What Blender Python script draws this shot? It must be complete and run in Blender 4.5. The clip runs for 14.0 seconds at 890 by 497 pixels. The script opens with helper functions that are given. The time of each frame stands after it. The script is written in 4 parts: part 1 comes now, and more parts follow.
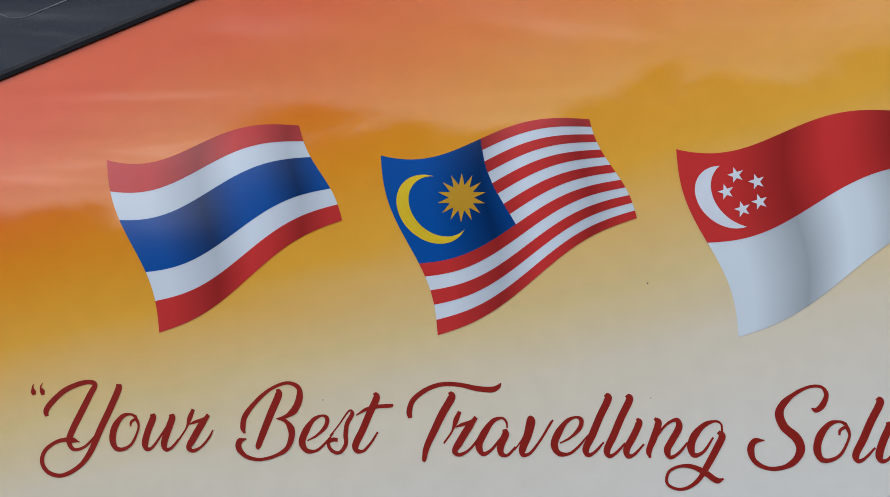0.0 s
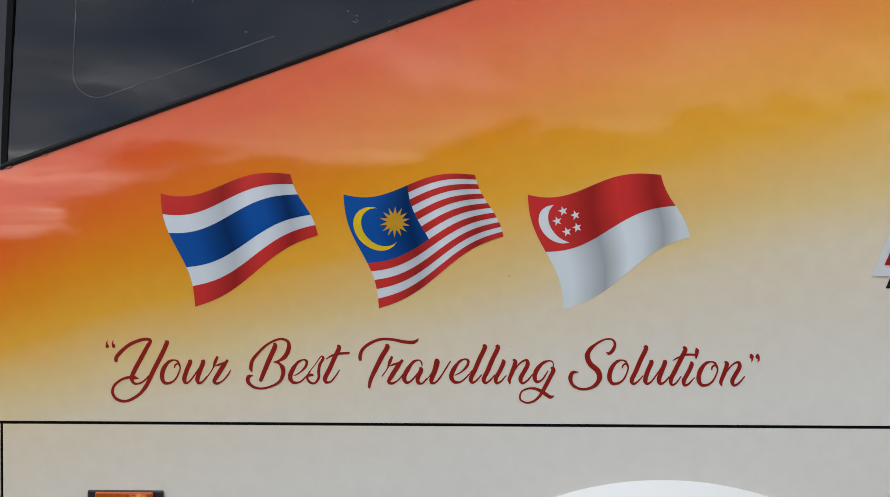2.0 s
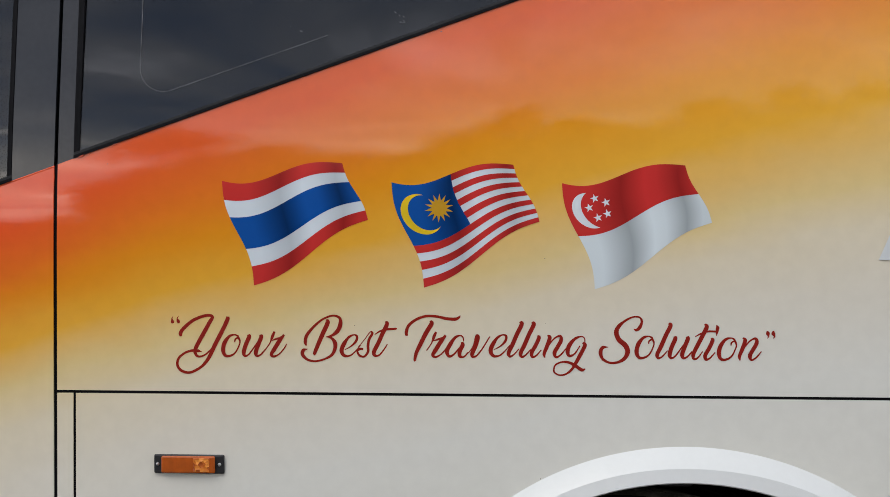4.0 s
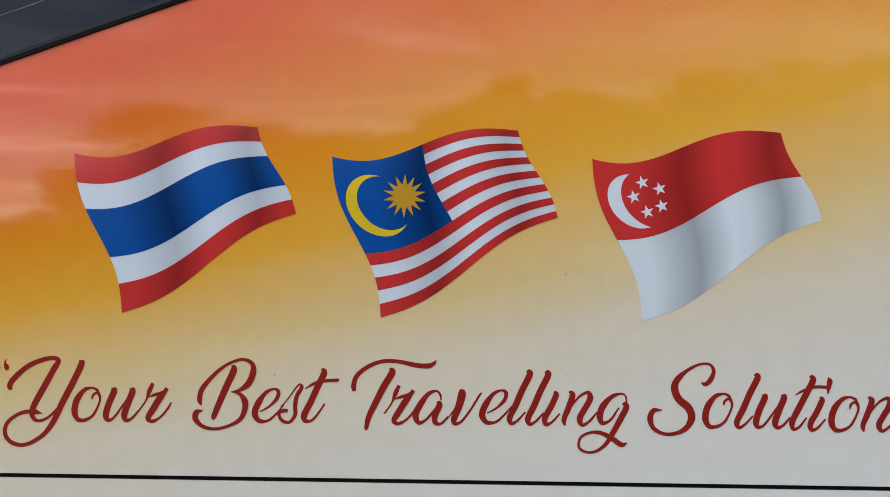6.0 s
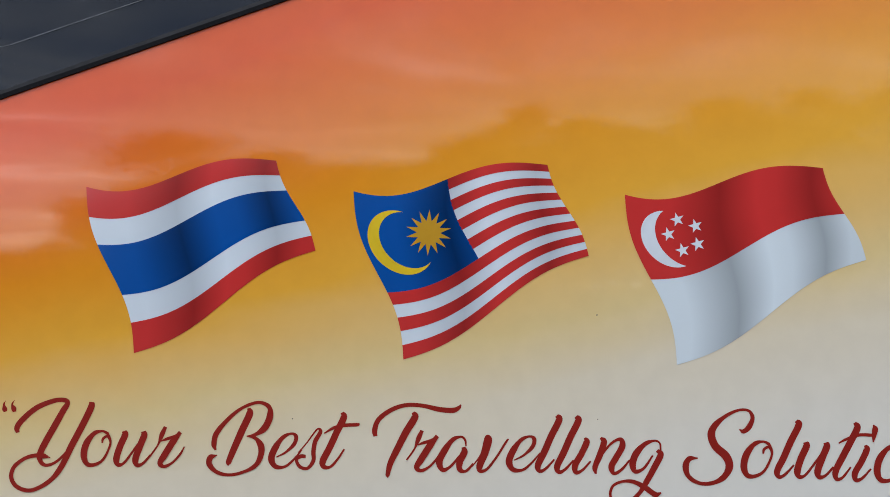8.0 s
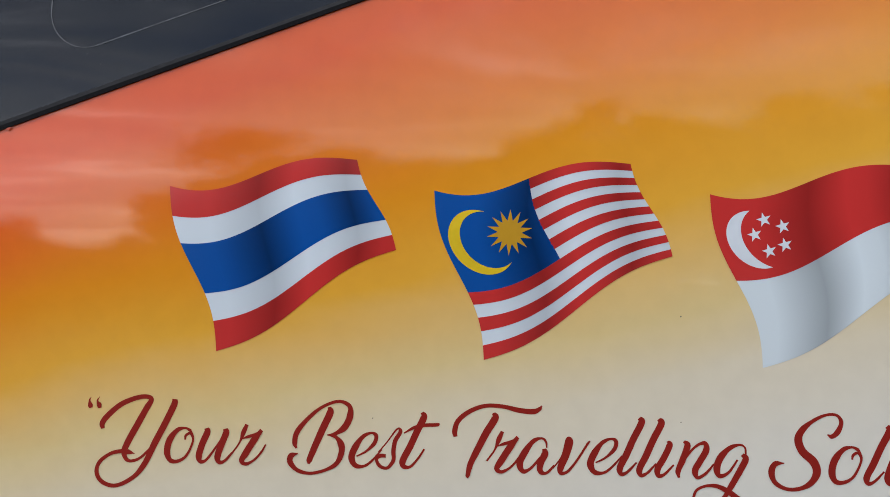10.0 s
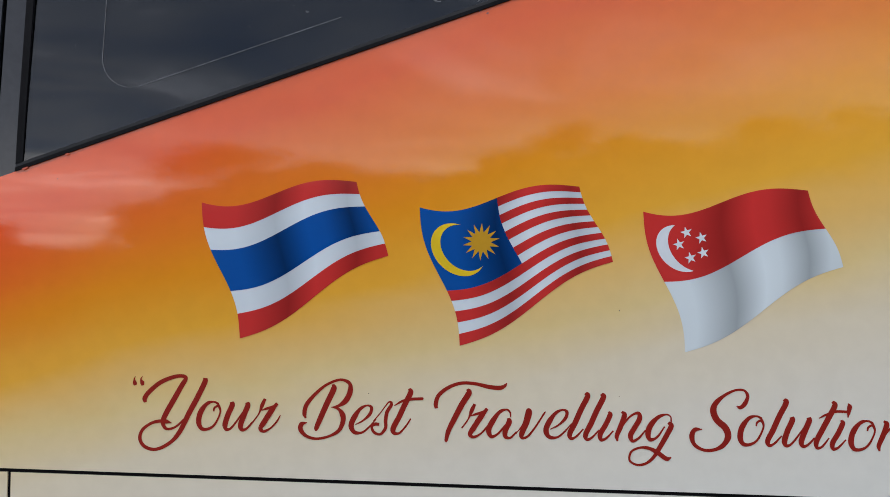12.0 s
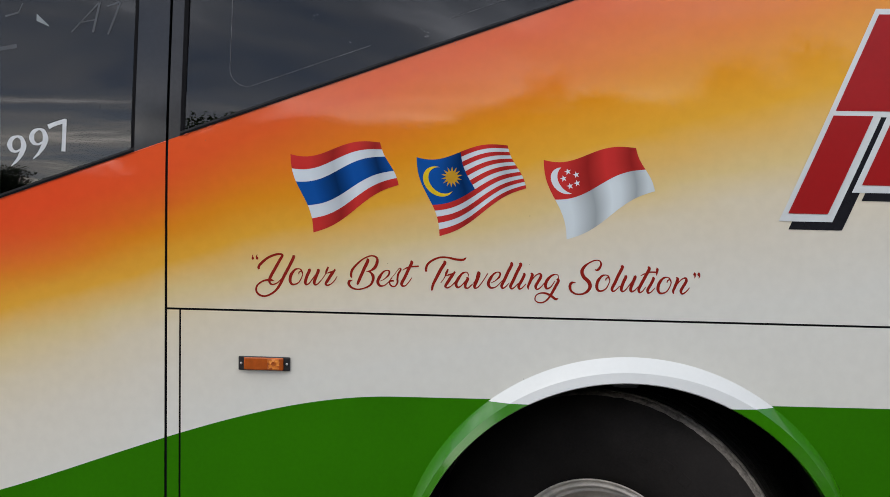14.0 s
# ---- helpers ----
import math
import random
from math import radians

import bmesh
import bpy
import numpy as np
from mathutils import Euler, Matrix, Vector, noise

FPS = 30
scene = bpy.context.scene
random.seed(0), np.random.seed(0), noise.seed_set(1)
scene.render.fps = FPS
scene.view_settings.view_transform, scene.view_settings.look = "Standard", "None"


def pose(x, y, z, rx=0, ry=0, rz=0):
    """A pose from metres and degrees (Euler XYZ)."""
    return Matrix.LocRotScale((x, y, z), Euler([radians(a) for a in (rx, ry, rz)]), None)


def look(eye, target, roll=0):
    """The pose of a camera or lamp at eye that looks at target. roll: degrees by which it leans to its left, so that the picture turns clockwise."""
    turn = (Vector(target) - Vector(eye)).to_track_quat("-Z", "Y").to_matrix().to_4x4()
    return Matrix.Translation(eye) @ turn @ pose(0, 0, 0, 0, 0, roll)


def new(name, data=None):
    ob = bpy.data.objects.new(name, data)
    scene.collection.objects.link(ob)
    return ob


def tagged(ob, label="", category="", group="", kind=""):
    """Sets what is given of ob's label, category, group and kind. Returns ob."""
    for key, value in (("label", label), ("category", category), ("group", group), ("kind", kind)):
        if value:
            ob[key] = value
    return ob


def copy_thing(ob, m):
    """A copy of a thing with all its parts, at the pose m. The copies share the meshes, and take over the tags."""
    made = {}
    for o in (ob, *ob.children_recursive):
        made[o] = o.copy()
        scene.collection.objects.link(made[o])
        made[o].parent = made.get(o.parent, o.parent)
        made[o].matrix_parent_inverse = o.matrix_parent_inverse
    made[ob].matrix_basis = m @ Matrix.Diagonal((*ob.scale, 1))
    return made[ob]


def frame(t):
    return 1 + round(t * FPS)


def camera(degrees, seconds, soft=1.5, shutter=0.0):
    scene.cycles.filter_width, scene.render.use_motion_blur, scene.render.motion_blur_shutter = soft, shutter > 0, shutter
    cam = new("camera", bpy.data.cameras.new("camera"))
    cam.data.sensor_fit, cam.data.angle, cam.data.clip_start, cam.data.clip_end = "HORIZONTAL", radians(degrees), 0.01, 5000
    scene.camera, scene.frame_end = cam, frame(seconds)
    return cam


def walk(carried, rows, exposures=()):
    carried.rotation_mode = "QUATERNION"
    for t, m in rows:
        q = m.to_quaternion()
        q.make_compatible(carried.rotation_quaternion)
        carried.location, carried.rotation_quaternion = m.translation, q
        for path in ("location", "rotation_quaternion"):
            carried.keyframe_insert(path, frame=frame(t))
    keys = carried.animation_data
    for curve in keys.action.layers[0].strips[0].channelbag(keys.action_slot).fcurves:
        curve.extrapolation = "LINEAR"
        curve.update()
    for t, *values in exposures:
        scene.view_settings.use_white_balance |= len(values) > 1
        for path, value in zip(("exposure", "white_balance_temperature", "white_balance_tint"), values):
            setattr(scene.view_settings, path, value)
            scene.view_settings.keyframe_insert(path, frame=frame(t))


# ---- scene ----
cam = camera(41.58, 14.0, soft=0.5)
# seconds, eye x y z, yaw, pitch, roll
ROWS = [
    (0, 0.9255, -1.2523, 1.5110, 9.749, -0.722, 0.762),
    (0.2, 0.9248, -1.2910, 1.5104, 7.285, -0.636, 0.726),
    (0.5, 0.9166, -1.3984, 1.5022, 5.665, -0.274, 0.673),
    (0.8, 0.8955, -1.5955, 1.4750, 4.916, -0.236, 0.601),
    (1, 0.8818, -1.7253, 1.4642, 4.168, -0.032, 0.530),
    (1.5, 0.8716, -1.8945, 1.5069, 2.643, -0.214, 0.252),
    (2, 0.9069, -2.0145, 1.5165, 2.605, -0.356, 0.066),
    (2.5, 0.9183, -2.1690, 1.5254, 2.609, -0.962, 0.063),
    (3, 0.8994, -2.3189, 1.5404, 2.798, -1.313, -0.020),
    (3.2, 0.8795, -2.3461, 1.5363, 2.633, -1.341, -0.021),
    (5.5, 0.8246, -1.5663, 1.4826, 2.683, 0.040, -0.431),
    (6, 0.8310, -1.4300, 1.5034, 2.092, -0.692, -0.456),
    (6.5, 0.8741, -1.3291, 1.5015, 2.657, 0.088, -0.582),
    (7, 0.8502, -1.3325, 1.5258, 2.522, 0.248, -0.565),
    (7.5, 0.8183, -1.3723, 1.5192, 2.712, 0.513, -0.597),
    (9.8, 0.8120, -1.3610, 1.5195, 2.967, 0.427, -0.774),
    (10, 0.8005, -1.3634, 1.5263, 6.154, 0.150, -0.875),
    (10.2, 0.7812, -1.3673, 1.5265, 9.014, 0.158, -0.881),
    (10.5, 0.7663, -1.3710, 1.5245, 11.415, 0.162, -0.948),
    (11, 0.7698, -1.3874, 1.5093, 11.476, 0.603, -1.074),
    (11.5, 0.7789, -1.4761, 1.5145, 8.200, 0.475, -1.013),
    (11.7, 0.7898, -1.5434, 1.5220, 6.626, 0.491, -0.972),
    (12, 0.8224, -1.6717, 1.5299, 4.957, 0.322, -1.062),
    (12.5, 0.8856, -1.9281, 1.5274, 4.650, 0.119, -1.098),
    (13, 0.9007, -2.2260, 1.5352, 4.802, -0.401, -1.132),
    (13.2, 0.9011, -2.3800, 1.5372, 4.351, -1.860, -1.046),
    (13.5, 0.9042, -2.5621, 1.5405, 4.234, -3.246, -0.953),
    (13.7, 0.9097, -2.6800, 1.5461, 4.300, -3.121, -0.990),
    (14, 0.9214, -2.9339, 1.5582, 4.085, -3.661, -1.019),
]
walk(cam, [(t, pose(x, y, z, 90 + pitch, roll, yaw)) for t, x, y, z, yaw, pitch, roll in ROWS],
     exposures=[(0.0, 0.47, 6050, 10), (0.7, 0.47, 5850, 10), (1.3, 0.45, 6350, 10), (2.0, 0.4, 6600, 10), (2.5, 0.30, 6700, 10), (3.0, 0.35, 6700, 10),
                (5.5, 0.43, 6450, 10), (6.5, 0.45, 6150, 10), (7.5, 0.48, 6150, 10), (9.8, 0.47, 6350, 10), (10.5, 0.57, 6400, 10), (11.5, 0.46, 6350, 10),
                (12.0, 0.41, 6300, 10), (12.5, 0.31, 6500, 10), (13.0, 0.4, 6450, 10), (13.3, 0.39, 6200, 10), (14.0, 0.43, 6600, 10)])

# ---- world and sun: a bright, broken overcast ----
world = bpy.data.worlds.new("sky")
scene.world = world
world.use_nodes = True
wn, wl = world.node_tree.nodes, world.node_tree.links
wn.clear()
w_out = wn.new("ShaderNodeOutputWorld")
w_bg = wn.new("ShaderNodeBackground")
w_bg.inputs["Strength"].default_value = 0.106
w_sky = wn.new("ShaderNodeTexSky")
w_sky.sky_type = "NISHITA"
w_sky.sun_disc = False
w_sky.sun_elevation, w_sky.sun_rotation = radians(52), radians(215)
w_tc = wn.new("ShaderNodeTexCoord")
# a flat layer of cloud seen in perspective: streaks low down, patches overhead
w_dir = wn.new("ShaderNodeSeparateXYZ")
w_den = wn.new("ShaderNodeMath")
w_den.operation = "ADD"
w_den.inputs[1].default_value = 0.16
w_abs = wn.new("ShaderNodeMath")
w_abs.operation = "ABSOLUTE"
w_lay = wn.new("ShaderNodeCombineXYZ")
for axis in ("X", "Y"):
    w_div = wn.new("ShaderNodeMath")
    w_div.operation = "DIVIDE"
    wl.new(w_dir.outputs[axis], w_div.inputs[0])
    wl.new(w_den.outputs[0], w_div.inputs[1])
    wl.new(w_div.outputs[0], w_lay.inputs[axis])
w_map = wn.new("ShaderNodeMapping")
w_map.inputs["Scale"].default_value = (1.0, 2.0, 1.0)
w_map.inputs["Rotation"].default_value = (0.0, 0.0, 0.75)
w_map.inputs["Location"].default_value = (2.05, 0.6, 0.0)
w_noise = wn.new("ShaderNodeTexNoise")
w_noise.inputs["Scale"].default_value = 1.6
w_noise.inputs["Detail"].default_value = 9.0
w_noise.inputs["Roughness"].default_value = 0.58
w_noise.inputs["Distortion"].default_value = 0.5
w_ramp = wn.new("ShaderNodeValToRGB")
w_ramp.color_ramp.elements[0].position, w_ramp.color_ramp.elements[0].color = 0.36, (6.0, 7.0, 8.8, 1)
w_ramp.color_ramp.elements[1].position, w_ramp.color_ramp.elements[1].color = 0.72, (29.0, 28.0, 27.0, 1)
w_midtone = w_ramp.color_ramp.elements.new(0.54)
w_midtone.color = (11.3, 11.3, 11.4, 1)
w_mix = wn.new("ShaderNodeMix")
w_mix.data_type = "RGBA"
w_mix.inputs[0].default_value = 0.88
w_turn = wn.new("ShaderNodeVectorRotate")
w_turn.rotation_type = "Z_AXIS"
w_turn.inputs["Angle"].default_value = radians(9)
wl.new(w_tc.outputs["Generated"], w_turn.inputs["Vector"])
wl.new(w_turn.outputs["Vector"], w_dir.inputs[0])
wl.new(w_dir.outputs["Z"], w_abs.inputs[0])
wl.new(w_abs.outputs[0], w_den.inputs[0])
wl.new(w_lay.outputs[0], w_map.inputs["Vector"])
wl.new(w_map.outputs["Vector"], w_noise.inputs["Vector"])
wl.new(w_noise.outputs["Fac"], w_ramp.inputs["Fac"])
wl.new(w_sky.outputs["Color"], w_mix.inputs[6])
wl.new(w_ramp.outputs["Color"], w_mix.inputs[7])
# brighter towards the horizon, heavier cloud higher up
w_sep = wn.new("ShaderNodeSeparateXYZ")
w_height = wn.new("ShaderNodeValToRGB")
for p, c in ((0.30, (0.74, 0.77, 0.85, 1)), (0.45, (0.45, 0.50, 0.61, 1))):
    w_height.color_ramp.elements.new(p).color = c
for el, (p, c) in zip((w_height.color_ramp.elements[0], w_height.color_ramp.elements[3]), ((0.16, (1.62, 1.54, 1.45, 1)), (1.0, (1.02, 1.05, 1.09, 1)))):
    el.position, el.color = p, c
w_mul = wn.new("ShaderNodeMix")
w_mul.data_type, w_mul.blend_type = "RGBA", "MULTIPLY"
w_mul.inputs[0].default_value = 1.0
wl.new(w_tc.outputs["Generated"], w_sep.inputs[0])
wl.new(w_sep.outputs["Z"], w_height.inputs["Fac"])
wl.new(w_mix.outputs[2], w_mul.inputs[6])
wl.new(w_height.outputs["Color"], w_mul.inputs[7])
wl.new(w_mul.outputs[2], w_bg.inputs["Color"])
wl.new(w_bg.outputs["Background"], w_out.inputs["Surface"])

sun = new("sun", bpy.data.lights.new("sun", "SUN"))
sun.data.energy, sun.data.angle, sun.data.color = 0.7, radians(30), (1.0, 0.95, 0.88)
sun.matrix_world = look((-6, -9, 14), (0, 0, 1))


# ---- materials ----
class Mat:
    """A node material with a few shorthand calls."""

    def __init__(self, name, color=(0.5, 0.5, 0.5), rough=0.5, metal=0.0, coat=0.0, ior=1.5):
        self.m = bpy.data.materials.new(name)
        self.m.use_nodes = True
        self.n, self.l = self.m.node_tree.nodes, self.m.node_tree.links
        self.b = self.n["Principled BSDF"]
        self.set("Base Color", (*color, 1))
        self.set("Roughness", rough)
        self.set("Metallic", metal)
        self.set("IOR", ior)
        if coat:
            self.set("Coat Weight", coat)
            self.set("Coat Roughness", 0.03)
        self.pos = self.n.new("ShaderNodeNewGeometry").outputs["Position"]

    def set(self, key, value):
        self.b.inputs[key].default_value = value

    def link(self, out, key):
        self.l.new(out, self.b.inputs[key])

    def math(self, op, a, b=None, clamp=False):
        node = self.n.new("ShaderNodeMath")
        node.operation, node.use_clamp = op, clamp
        for i, v in enumerate((a, b)):
            if v is None:
                continue
            if isinstance(v, (int, float)):
                node.inputs[i].default_value = v
            else:
                self.l.new(v, node.inputs[i])
        return node.outputs[0]

    def noise(self, scale, detail=4.0, rough=0.5, stretch=(1, 1, 1), distort=0.0):
        mp = self.n.new("ShaderNodeMapping")
        mp.inputs["Scale"].default_value = stretch
        self.l.new(self.pos, mp.inputs["Vector"])
        t = self.n.new("ShaderNodeTexNoise")
        t.inputs["Scale"].default_value = scale
        t.inputs["Detail"].default_value = detail
        t.inputs["Roughness"].default_value = rough
        t.inputs["Distortion"].default_value = distort
        self.l.new(mp.outputs["Vector"], t.inputs["Vector"])
        return t.outputs["Fac"]

    def ramp(self, fac, stops):
        r = self.n.new("ShaderNodeValToRGB")
        e = r.color_ramp.elements
        while len(e) < len(stops):
            e.new(0.5)
        for el, (p, c) in zip(e, stops):
            el.position, el.color = p, (*c, 1)
        self.l.new(fac, r.inputs["Fac"])
        return r.outputs["Color"]

    def mix(self, fac, a, b, blend="MIX"):
        x = self.n.new("ShaderNodeMix")
        x.data_type, x.blend_type = "RGBA", blend
        for i, v in ((0, fac), (6, a), (7, b)):
            if isinstance(v, (int, float)):
                x.inputs[i].default_value = v
            elif isinstance(v, tuple):
                x.inputs[i].default_value = (*v, 1)
            else:
                self.l.new(v, x.inputs[i])
        return x.outputs[2]

    def bump(self, height, strength=0.2, dist=0.002):
        b = self.n.new("ShaderNodeBump")
        b.inputs["Strength"].default_value, b.inputs["Distance"].default_value = strength, dist
        self.l.new(height, b.inputs["Height"])
        self.link(b.outputs["Normal"], "Normal")

    def vary(self, color, amount=0.12, scale=6.0, fine=90.0):
        """The colour with soft stains and a fine grain."""
        a, b = self.noise(scale, 4), self.noise(fine, 3)
        f = self.math("ADD", self.math("MULTIPLY", a, 0.65), self.math("MULTIPLY", b, 0.35))
        lo, hi = tuple(c * (1 - amount) for c in color), tuple(min(1, c * (1 + amount)) for c in color)
        self.link(self.ramp(f, [(0.3, lo), (0.7, hi)]), "Base Color")
        return self


def gloss_dust(m, base=0.12):
    """Fine unevenness of a coated surface: orange peel and dust."""
    m.link(m.math("ADD", m.math("MULTIPLY", m.noise(14, 5), 0.10), base - 0.05), "Roughness")
    m.bump(m.noise(180, 2), 0.010, 0.001)


# sprayed livery: white rising through sand and amber to red under the windows
livery = Mat("livery_paint", rough=0.12, ior=1.52)
sep = livery.n.new("ShaderNodeSeparateXYZ")
livery.l.new(livery.pos, sep.inputs[0])
PX, PZ = sep.outputs["X"], sep.outputs["Z"]
mm_ = livery.math
cloud = mm_("SUBTRACT", livery.noise(2.6, 4, 0.5, (0.7, 1, 1.7), 0.3), 0.5)
wisp = mm_("SUBTRACT", livery.noise(10.0, 4, 0.55, (0.6, 1, 1.8)), 0.5)
zz = mm_("ADD", PZ, mm_("ADD", mm_("MULTIPLY", cloud, 0.085), mm_("MULTIPLY", wisp, 0.022)))
sand_z = mm_("ADD", mm_("ADD", mm_("MULTIPLY", PX, 0.24), 1.239), mm_("MULTIPLY", mm_("MINIMUM", PX, 0.0), 0.09))
amber_h = mm_("MAXIMUM", mm_("ADD", mm_("MULTIPLY", PX, 0.10), 0.198), mm_("ADD", mm_("MULTIPLY", PX, -0.04), 0.198))
level = mm_("DIVIDE", mm_("SUBTRACT", zz, sand_z), amber_h)
# the sand colour dies away more slowly towards the front
tail = mm_("MINIMUM", mm_("MAXIMUM", mm_("ADD", mm_("MULTIPLY", PX, 0.42), 0.58), 0.52), 1.0)
level = mm_("MAXIMUM", level, mm_("MULTIPLY", level, tail))
livery_color = livery.ramp(mm_("DIVIDE", mm_("ADD", level, 1.0), 3.0), [
    (0.0, (0.745, 0.735, 0.67)), (0.15, (0.745, 0.695, 0.585)), (0.25, (0.75, 0.66, 0.485)), (0.335, (0.75, 0.573, 0.265)), (0.475, (0.80, 0.405, 0.042)),
    (0.60, (0.775, 0.293, 0.016)), (0.69, (0.77, 0.212, 0.019)), (0.87, (0.735, 0.120, 0.027))])
# the red coat is laid on thicker towards the front
thick = mm_("MULTIPLY", mm_("MINIMUM", mm_("MAXIMUM", mm_("MULTIPLY", mm_("SUBTRACT", 0.42, PX), 1.4), 0.0), 1.0), mm_("MINIMUM", mm_("MAXIMUM", mm_("SUBTRACT", level, 0.55), 0.0), 1.0))
livery_color = livery.mix(thick, livery_color, (0.86, 0.088, 0.026))
stain = livery.noise(35, 5)
livery.link(livery.mix(0.05, livery_color, livery.ramp(stain, [(0.35, (0.3, 0.29, 0.27)), (0.65, (1, 1, 1))]), "MULTIPLY"), "Base Color")
livery.link(mm_("ADD", mm_("MULTIPLY", livery.noise(14, 5), 0.05), 0.015), "Roughness")
# slow waves in the sheet metal and a fine orange peel
livery.bump(mm_("ADD", livery.noise(7, 2), mm_("MULTIPLY", livery.noise(170, 2), 0.02)), 0.28, 0.0012)

green = Mat("green_paint", (0.02, 0.17, 0.003), 0.12, ior=1.2).vary((0.026, 0.168, 0.0012), 0.1, 3.0)
gloss_dust(green, 0.13)
# the skirt's green again, lighter and glossier to paint in the lip's highlights
green_lip = Mat("green_paint_lip_lit", (0.02, 0.17, 0.003), 0.12, ior=1.65).vary((0.028, 0.18, 0.0015), 0.1, 3.0)
gloss_dust(green_lip, 0.10)
white_paint = Mat("white_paint", rough=0.25).vary((0.665, 0.68, 0.665), 0.03, 5.0)
gloss_dust(white_paint, 0.30)
slogan_red = Mat("slogan_vinyl", rough=0.25).vary((0.27, 0.012, 0.006), 0.10, 9.0)
smear_red = Mat("paint_smear", rough=0.3).vary((0.52, 0.075, 0.03), 0.2, 40.0)
logo_red = Mat("logo_red_vinyl", rough=0.3, ior=1.35).vary((0.35, 0.011, 0.012), 0.08, 5.0)
logo_white = Mat("logo_white_vinyl", rough=0.2).vary((0.66, 0.69, 0.69), 0.04, 5.0)
logo_black = Mat("logo_black_vinyl", rough=0.2).vary((0.012, 0.012, 0.016), 0.2, 5.0)
rubber = Mat("rubber_seal", rough=0.4, ior=1.15).vary((0.006, 0.006, 0.007), 0.3, 20.0)
seal_grey = Mat("grey_seal_lip", rough=0.5, ior=1.3).vary((0.022, 0.022, 0.024), 0.4, 14.0)
gap_black = Mat("gap_black", rough=0.8).vary((0.010, 0.010, 0.010), 0.2, 12.0)
trim_black = Mat("gloss_black_trim", rough=0.08).vary((0.018, 0.019, 0.022), 0.2, 12.0)
gloss_dust(trim_black, 0.10)
trim_grey = Mat("grey_pillar", rough=0.15).vary((0.022, 0.022, 0.024), 0.2, 12.0)
gloss_dust(trim_grey, 0.16)
tint = Mat("tinted_glass", (0.10, 0.115, 0.135), 0.02, ior=1.52)
tint.set("Transmission Weight", 1.0)
tint.set("Roughness", 0.0)
frost = Mat("pale_sticker", rough=0.5).vary((0.58, 0.60, 0.62), 0.15, 20.0)
frost_dim = Mat("dull_sticker", rough=0.5).vary((0.22, 0.25, 0.26), 0.15, 20.0)
scratch = Mat("scratch_line", rough=0.6).vary((0.085, 0.09, 0.10), 0.75, 40.0)
cabin_dark = Mat("cabin_lining", rough=0.9).vary((0.03, 0.03, 0.032), 0.2, 3.0)
roof_white = Mat("roof_paint", rough=0.3).vary((0.72, 0.71, 0.69), 0.05, 1.0)
tyre_rubber = Mat("tyre_rubber", rough=0.85, ior=1.3)
tyre_rubber.vary((0.0135, 0.0115, 0.0105), 0.4, 9.0, 160.0)
tyre_rubber.bump(tyre_rubber.noise(60, 5), 0.4, 0.004)
# dusty tone, paler than the tyre to stand in for light on the rib
lit_tread_rubber = Mat("dusty_lit_tread", rough=0.9, ior=1.3)
lit_tread_rubber.vary((0.22, 0.195, 0.17), 0.75, 24.0, 140.0)
lit_tread_rubber.bump(lit_tread_rubber.noise(45, 5, 0.6), 0.8, 0.008)
rim_paint = Mat("rim_paint", rough=0.4, metal=0.1).vary((0.52, 0.48, 0.43), 0.25, 14.0)
amber = Mat("amber_lens", (0.65, 0.16, 0.015), 0.2).vary((0.42, 0.082, 0.008), 0.2, 60.0)
amber_bright = Mat("amber_reflector", (0.8, 0.25, 0.03), 0.3)
facets = amber_bright.n.new("ShaderNodeTexVoronoi")
facets.inputs["Scale"].default_value = 150.0
amber_bright.l.new(amber_bright.pos, facets.inputs["Vector"])
amber_bright.link(amber_bright.ramp(facets.outputs["Color"], [(0.2, (0.36, 0.065, 0.006)), (0.5, (0.56, 0.13, 0.012)), (0.85, (0.85, 0.30, 0.05))]), "Base Color")
amber_bright.bump(facets.outputs["Distance"], 0.8, 0.002)
plastic_black = Mat("black_plastic", rough=0.45).vary((0.016, 0.015, 0.016), 0.3, 40.0)
screw_metal = Mat("screw_metal", rough=0.35, metal=0.9).vary((0.55, 0.55, 0.55), 0.15, 200.0)

asphalt = Mat("asphalt", rough=0.9).vary((0.075, 0.073, 0.070), 0.35, 0.6, 60.0)
asphalt.bump(asphalt.noise(120, 4), 0.6, 0.01)
bark = Mat("bark", rough=0.9).vary((0.11, 0.08, 0.055), 0.35, 5.0)
leaf = Mat("leaves", rough=0.6).vary((0.045, 0.075, 0.022), 0.5, 1.2, 8.0)


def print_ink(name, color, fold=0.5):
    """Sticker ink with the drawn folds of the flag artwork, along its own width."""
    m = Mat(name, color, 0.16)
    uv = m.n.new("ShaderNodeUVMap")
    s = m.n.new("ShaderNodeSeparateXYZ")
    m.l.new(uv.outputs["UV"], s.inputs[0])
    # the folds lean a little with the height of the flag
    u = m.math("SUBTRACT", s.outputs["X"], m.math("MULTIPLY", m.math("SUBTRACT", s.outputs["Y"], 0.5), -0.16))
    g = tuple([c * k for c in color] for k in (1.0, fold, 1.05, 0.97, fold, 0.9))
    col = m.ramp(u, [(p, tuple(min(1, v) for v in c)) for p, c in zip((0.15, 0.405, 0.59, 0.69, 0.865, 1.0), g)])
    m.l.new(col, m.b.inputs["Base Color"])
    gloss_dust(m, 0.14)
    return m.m


